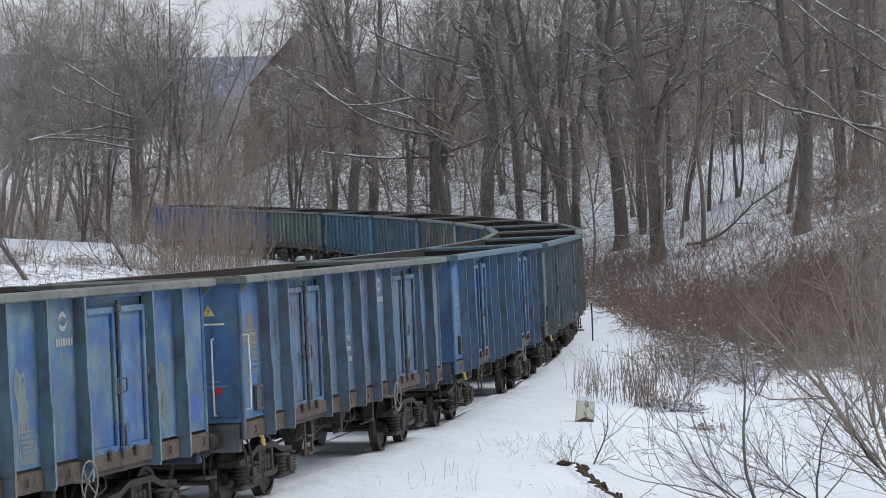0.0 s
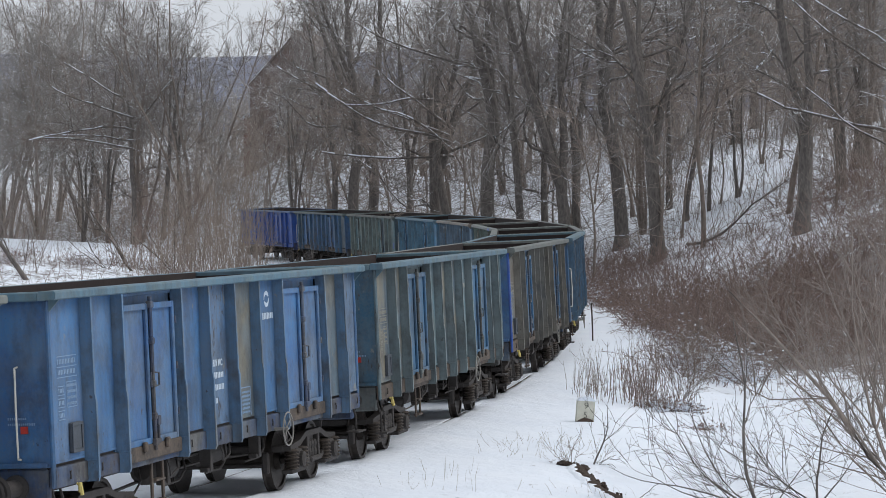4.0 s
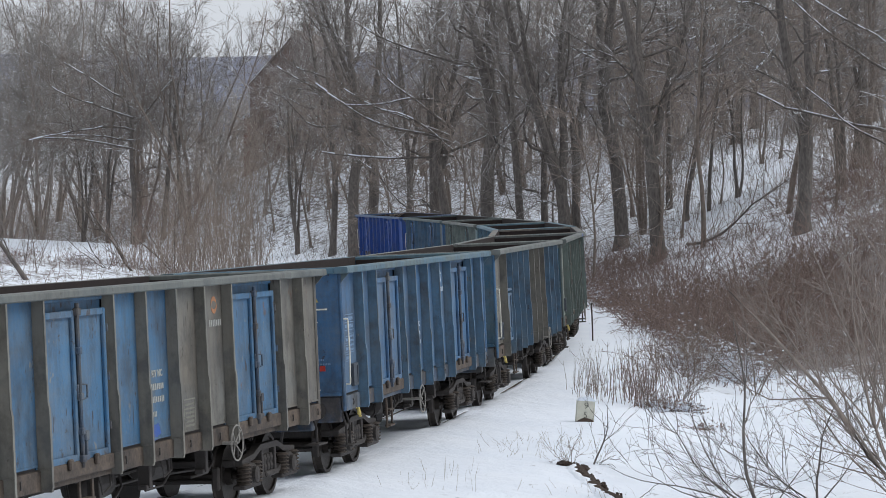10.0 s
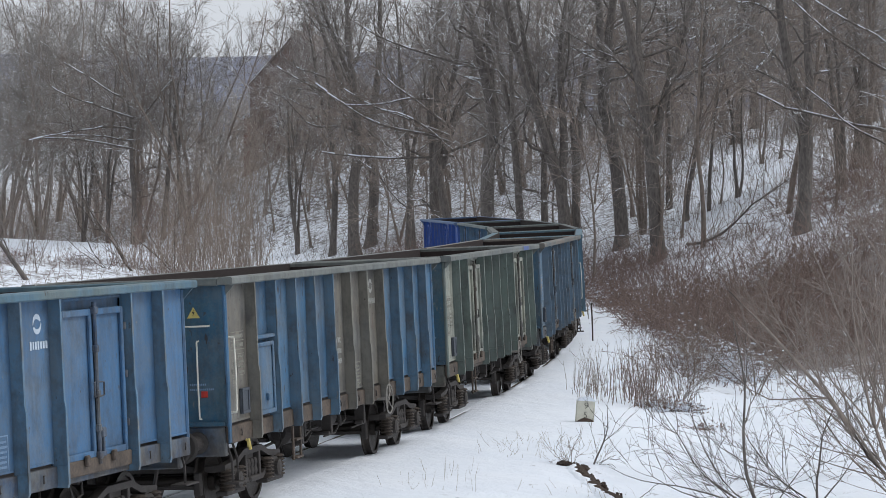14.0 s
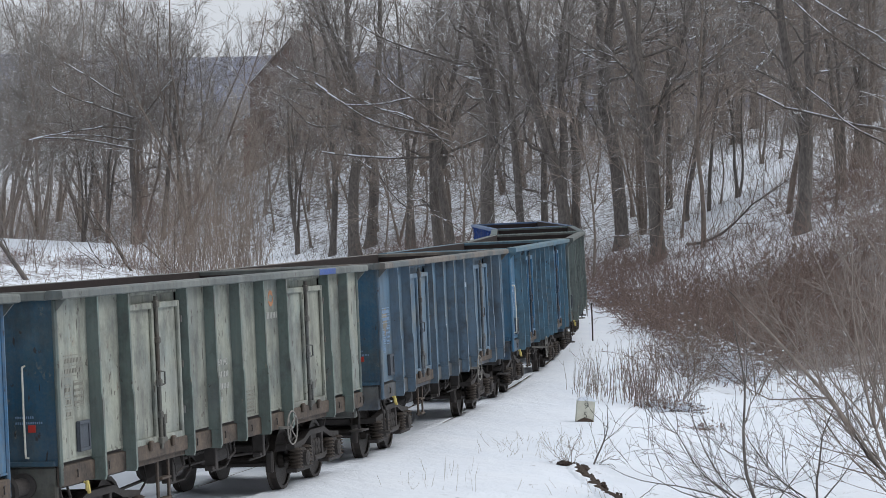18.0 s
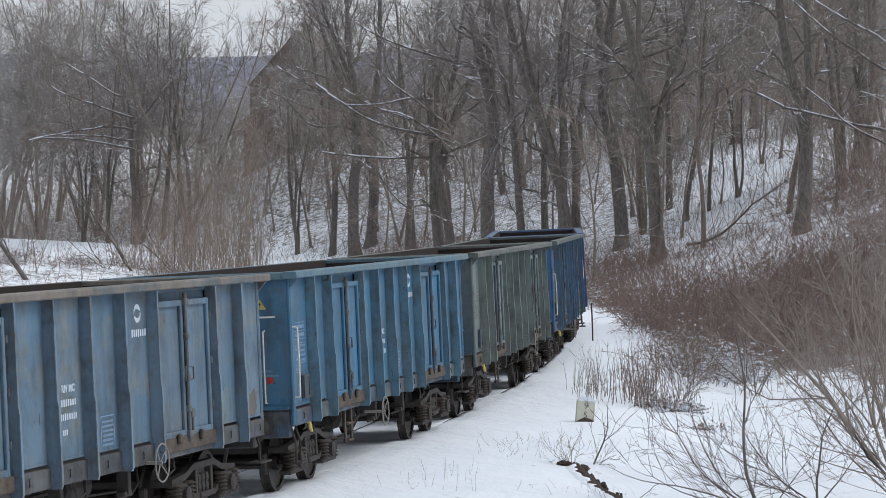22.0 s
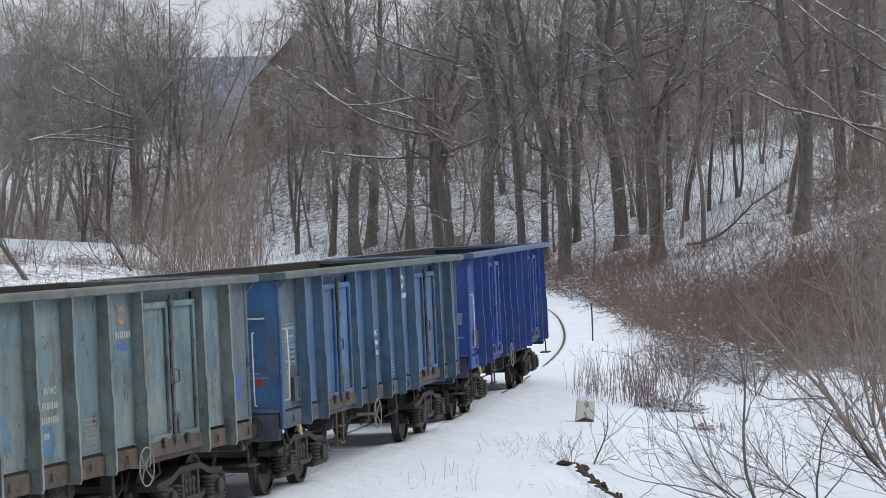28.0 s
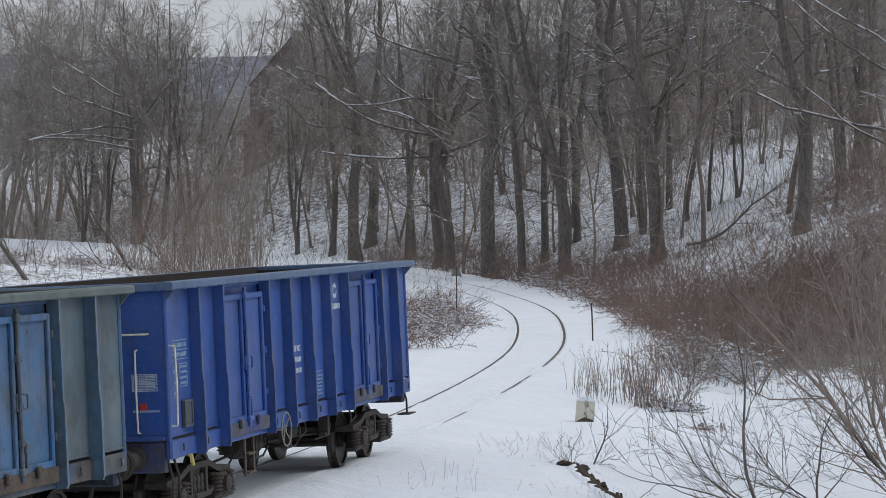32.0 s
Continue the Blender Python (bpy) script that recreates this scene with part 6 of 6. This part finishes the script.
build_spreading_tree(18.8, 111.0, float(ground_height(np.array([18.8]), np.array([111.0]))[0]), (
    (4.2, (-1.0, -0.1, 0.1), 0.07, 7.6), (6.3, (-0.9, 0.2, 0.35), 0.06, 6.4), (3.4, (-0.8, -0.4, 0.2), 0.05, 5.2), (7.2, (-0.6, 0.4, 0.7), 0.06, 6.0)),
    "bare tree with a long snow-covered limb over the slope", 61)
build_spreading_tree(0.5, 160.0, float(ground_height(np.array([0.5]), np.array([160.0]))[0]), (
    (7.3, (-1.0, -0.1, 0.5), 0.10, 9.0), (6.6, (-1.0, 0.1, 0.26), 0.085, 8.0), (8.2, (-0.9, -0.2, 0.62), 0.085, 7.0), (9.6, (-1.0, 0.0, 0.22), 0.075, 6.5), (6.9, (-0.8, -0.4, 0.42), 0.08, 5.5),
    (7.7, (-1.0, -0.3, 0.34), 0.08, 7.2), (8.8, (0.9, -0.2, 0.4), 0.08, 5.0), (7.0, (0.8, -0.4, 0.15), 0.07, 3.6), (10.5, (-0.7, 0, 0.8), 0.08, 6.0)),
    "bare tree with wide snow-lined limbs behind the line", 81)
build_spreading_tree(-24.6, 217.0, float(ground_height(np.array([-24.6]), np.array([217.0]))[0]), (
    (7.5, (-1.0, -0.1, 0.25), 0.10, 8.0), (9.0, (-1.0, -0.2, 0.45), 0.10, 8.5), (10.0, (-0.9, 0.0, 0.3), 0.09, 7.0), (8.2, (-1.0, 0.2, 0.1), 0.085, 6.5), (9.6, (0.8, -0.3, 0.6), 0.08, 5.0), (11.0, (-0.8, -0.2, 0.7), 0.09, 7.0)),
    "bare tree with drooping snow-lined boughs across the line", 91, 0.26)
build_spreading_tree(7.6, 158.0, float(ground_height(np.array([7.6]), np.array([158.0]))[0]), (
    (6.4, (-1.0, -0.2, 0.2), 0.09, 6.0), (7.6, (-0.9, -0.1, 0.45), 0.09, 7.0), (8.6, (1.0, -0.2, 0.3), 0.085, 6.5), (6.9, (0.9, -0.3, 0.1), 0.08, 5.0), (9.4, (-0.8, 0.1, 0.2), 0.08, 6.0), (10.0, (0.7, -0.3, 0.6), 0.08, 5.5)),
    "bare tree with crooked snow-lined boughs in the wood", 111, 0.28)
build_spreading_tree(12.4, 150.0, float(ground_height(np.array([12.4]), np.array([150.0]))[0]), (
    (7.8, (-1.0, -0.1, 0.12), 0.08, 6.0), (8.8, (-0.9, -0.2, 0.4), 0.08, 5.5), (7.0, (0.9, -0.2, 0.25), 0.08, 5.0), (9.6, (0.8, 0.1, 0.4), 0.075, 5.0)),
    "slender bare tree with snow-lined boughs above the clearing", 131, 0.2)
gx = float(ground_height(np.array([10.9]), np.array([127.0]))[0])
fallen = thing("fallen_branch", "dark crooked fallen branch leaning up the snowy slope", "branch", "", pose(11.3, 127.0, gx + 0.6))
limb_parts(fallen, Vector((0, 0, 0)), Vector((0.9, 0.1, 0.36)).normalized(), 0.075, 6.2, 46, False, 0.15)

# ---------------------------------------------------------------- small things beside the line
def build_milestone(x, y, size, digits, label):
    z = float(ground_height(np.array([x]), np.array([y]))[0])
    s = thing("kilometre_stone", label, "milestone", "kilometre stones", pose(x, y, z - 0.09, 0, 4, 8) @ Matrix.Scale(size, 4))
    prof = [(-0.16, 0.06), (0.16, 0.06), (0.16, 0.46), (0.1, 0.5), (0.0, 0.515), (-0.1, 0.5), (-0.16, 0.46)]
    part("stone", Geo().loft([[(a, -0.06, b) for a, b in prof], [(a, 0.06, b) for a, b in prof]]), STONE, s, "whitewashed stone slab")
    foot = [(-0.165, -0.3), (0.166, -0.3), (0.166, 0.09), (0.12, 0.13), (0.05, 0.148), (-0.03, 0.15), (-0.09, 0.13), (-0.165, 0.075)]
    part("foot", Geo().loft([[(a, -0.068, b) for a, b in foot], [(a, 0.068, b) for a, b in foot]]), STONE_DARK, s, "dark bare foot")
    cap = [(-0.17, 0.455), (0.17, 0.455), (0.11, 0.515), (0.0, 0.545), (-0.1, 0.52)]
    part("snow_cap", Geo().loft([[(a, -0.075, b) for a, b in cap], [(a, 0.075, b) for a, b in cap]]), SNOW, s, "cap of snow")
    for ch, h in digits:
        part("numeral", letters(ch, 0.165, -0.0035), INK, s, "black painted numeral", pose(0, -0.063, h, 90, 0, 0))


build_milestone(2.80, 53.9, 1.1, (("9", 0.365), ("5", 0.2)), "whitewashed kilometre stone with black numerals in the snow")
build_milestone(0.72, 133.0, 1.1, (), "small grey marker stone beside the bend")


def build_pole(x, y, h, r, lean, label, m):
    z = float(ground_height(np.array([x]), np.array([y]))[0])
    p = thing("marker_pole", label, "pole", "poles by the line", pose(x, y, z - 0.1, 0, lean, 0))
    part("shaft", Geo().tube([(0, 0, 0), (0.01, 0, h * 0.5), (0, 0, h)], [r, r, r * 0.9], 7), m, p)
    part("cap", Geo().lathe([(0, h), (r * 1.3, h), (r * 1.2, h + 0.05), (0, h + 0.06)], (0, 0, 0), "z", 8), m, p)
    return p


build_pole(4.57, 83.0, 1.56, 0.024, -2, "thin dark metal pole standing in the snow", SPRING)
sign_post = build_pole(0.45, 91.0, 2.1, 0.022, 0, "thin rusty post with a triangular sign seen from behind, beside bushes", RAIL)
tri = [(-0.19, 1.86), (0.19, 1.86), (0.02, 2.2), (-0.02, 2.2)]
part("sign_plate", Geo().loft([[(a, y, b) for a, b in tri] for y in (0.024, 0.034)]), GREY, sign_post, "dull grey back of a triangular plate")


def build_clods(label, path, size, n, seed, m0=EARTH, spread=0.05):
    """Bare earth where the bank has slipped: irregular clods along a line."""
    rng = random.Random(seed)
    (xa, ya), (xb, yb) = path
    z = float(ground_height(np.array([xa]), np.array([ya]))[0])
    t = thing("earth_clod", label, "earth", "", pose(xa, ya, z))
    for i in range(n):
        f = i / max(1, n - 1)
        x, y = xa + (xb - xa) * f + rng.gauss(0, spread), ya + (yb - ya) * f + rng.gauss(0, spread * 1.6)
        dz = float(ground_height(np.array([x]), np.array([y]))[0]) - z
        rings, m = [], 9
        w = size * rng.uniform(0.5, 1.2)
        for a, b in ((0.6, -0.1), (1.0, 0.02), (0.75, 0.07), (0.3, 0.1)):
            rings.append([(x - xa + math.cos(2 * math.pi * j / m) * w * a * rng.uniform(0.6, 1.4), y - ya + math.sin(2 * math.pi * j / m) * w * 1.6 * a * rng.uniform(0.6, 1.4), dz + b * rng.uniform(0.5, 1.1) * size / 0.13) for j in range(m)])
        part("clod", Geo().loft(rings), m0, t)


def build_scarp(label, path, seed):
    """A little slip in the bank: a raw dark face of earth under an overhanging lip of snow."""
    rng = random.Random(seed)
    zs = ground_height(np.array([p[0] for p in path]), np.array([p[1] for p in path]))
    x0, y0, z0 = path[0][0], path[0][1], float(zs[0])
    t = thing("earth_bank", label, "earth bank", "", pose(x0, y0, z0))
    face, lip = [], []
    n = 30
    for i in range(n + 1):
        f = i / n * (len(path) - 1)
        k = min(len(path) - 2, int(f))
        x, y, z = (a + (b - a) * (f - k) for a, b in ((path[k][0], path[k + 1][0]), (path[k][1], path[k + 1][1]), (float(zs[k]), float(zs[k + 1]))))
        x, y, z = x - x0 + rng.gauss(0, 0.015), y - y0, z - z0
        w = (0.075 + 0.1 * abs(math.sin(i * 0.37 + seed) * math.sin(i * 1.13)) * rng.uniform(0.4, 1.3)) * min(1, i / 2 + 0.2, (n - i) / 4 + 0.2)
        face.append([(x - w, y, z - 0.05), (x - w, y, z + 0.07), (x - w * 0.4, y, z + 0.075 + rng.uniform(0, 0.02)), (x + w * 0.5, y, z + 0.05 + rng.uniform(0, 0.02)), (x + w, y, z - 0.05)])
        lip.append([(x - w - 0.3, y, z - 0.04), (x - w - 0.16, y, z + 0.03), (x - w - 0.05, y, z + 0.075), (x - w * 0.7, y, z + 0.075), (x - w * 0.8, y, z + 0.045), (x - w - 0.05, y, z - 0.04)])
    part("earth_face", Geo().loft(face), EARTH, t, "raw dark frozen earth")
    part("snow_lip", Geo().loft(lip).mesh("snow_lip", True), SNOW, t, "overhanging edge of snow")
    for i in range(16):
        a = rng.choice(face)[3]
        w = rng.uniform(0.02, 0.05)
        rings = [[(a[0] + rng.gauss(0, 0.01) + math.cos(1.05 * j) * w * e * rng.uniform(0.6, 1.3), a[1] + math.sin(1.05 * j) * w * e * rng.uniform(0.6, 1.3), a[2] - 0.03 + g * w) for j in range(6)] for e, g in ((0.6, 0), (1.0, 0.7), (0.7, 1.4), (0.2, 1.8))]
        part("clod", Geo().loft(rings), EARTH, t)


build_clods("dark clods of bare earth at the head of the slipped bank", ((2.06, 46.0), (2.34, 45.7)), 0.1, 14, 10, EARTH, 0.04)
build_scarp("slipped edge of the bank with bare dark earth under the snow", [(2.26, 45.8), (2.4, 44.9), (2.5, 44.0), (2.58, 43.0), (2.7, 42.0), (2.78, 41.0)], 3)


def build_house():
    """Steep-roofed dark house among the trees on the slope."""
    x, y = -12.0, 224.0
    t = thing("house", "dark brown steep-roofed house behind bare trees on the slope", "house", "", pose(x, y, 5.0, 0, 0, -8))
    g = Geo()
    half, eave, apex, deep = 3.9, 7.3, 11.6, 12.0
    gable = [(-half, -9.0), (half, -9.0), (half, eave), (0, apex - 0.15), (-half, eave)]
    part("wall", Geo().loft([[(a, 0, b) for a, b in gable], [(a, deep, b) for a, b in gable]]), BRICK_DARK, t, "dark brown boarded wall")
    for s in (-1, 1):
        sl = [(0, apex), (s * (half + 0.12), eave - 0.13), (s * (half + 0.12), eave + 0.07), (0, apex + 0.22)]
        r = part("roof", Geo().loft([[(a, -0.1, b) for a, b in sl], [(a, deep + 0.5, b) for a, b in sl]]), ROOF, t)
    for k0, k1 in ((0.62, 1.0), (0.2, 0.34)):
        lip = [(-(half + 0.14) * k, apex + 0.24 - (apex - eave + 0.15) * k) for k in (k0, k1)]
        strip = lip + [(a, b - 0.08) for a, b in lip[::-1]]
        tagged(part("snow_cover", Geo().loft([[(a, y0, b) for a, b in strip] for y0 in (-0.2, -0.105)]), SNOW, t, "snow along the roof's edge"), kind="stuff")
    part("annex", Geo().box(-half - 0.75, -half - 0.004, 1.0, 4.0, -4.0, 4.6, 0.03), BRICK_RED, t, "red-brown lean-to")
    part("annex_roof", Geo().loft([[(-half - 0.95, y0, 4.5), (-half - 0.004, y0, 5.1), (-half - 0.004, y0, 5.3), (-half - 0.95, y0, 4.68)] for y0 in (0.8, 4.2)]), SNOW, t, "snow on the lean-to roof")
    part("chimney", Geo().box(-0.1, 0.6, 3, 3.7, apex - 0.6, apex + 0.9, 0.03), BRICK_DARK, t)
    for a, b in ((-1.7, 3.2), (0.6, 3.2), (-0.5, 6.4)):
        w = part("window", Geo().box(a, a + 1.0, -0.06, -0.002, b, b + 1.3, 0.02), STONE_DARK, t)
        part("pane", Geo().box(a + 0.1, a + 0.9, -0.075, -0.061, b + 0.1, b + 1.2), PLATE, w)


build_house()


# ---------------------------------------------------------------- what moves
def train_at(k, t):
    return TRAIN_START + TRAIN_SPEED * t + TRAIN_SLOWING * t * t / 2 + PITCH * k


def motions():
    times = [i * 0.5 for i in range(65)]
    spin = [i * 0.1 for i in range(321)]
    roll_rows = [(t, Matrix.Rotation(((train_at(0, t) - TRAIN_START) / 0.46) % (2 * math.pi), 4, "Y")) for t in spin]
    for k, (w, bogies, c) in enumerate(WAGONS):
        rows = []
        yaw = {b: [] for b, _, _ in bogies}
        for t in times:
            s = train_at(k, t)
            a, b = track(s - 4.5), track(s + 4.5)
            d = (b - a).normalized()
            left = Vector((-d.y, d.x, 0)).normalized()
            left = Matrix.Rotation(CANT, 3, d) @ left
            up = d.cross(left)
            turn = Matrix((d, left, up)).transposed()
            rows.append((t, Matrix.Translation((a + b) / 2 + d * c.get("shift", 0.0)) @ turn.to_4x4()))
            for bg, x, _ in bogies:
                h = float(np.interp(s + x, SS, HEAD))
                yaw[bg].append((t, Matrix.Translation((x, 0, 0)) @ Matrix.Rotation(h - math.atan2(d.y, d.x) - 2 * math.pi * round((h - math.atan2(d.y, d.x)) / (2 * math.pi)), 4, "Z")))
        walk(w, rows)
        for bg, x, sets in bogies:
            walk(bg, yaw[bg])
            for i, ws in enumerate(sets):
                walk(ws, [(t, Matrix.Translation((0.9 if i == 0 else -0.9, 0, 0.46)) @ m) for t, m in roll_rows])


motions()
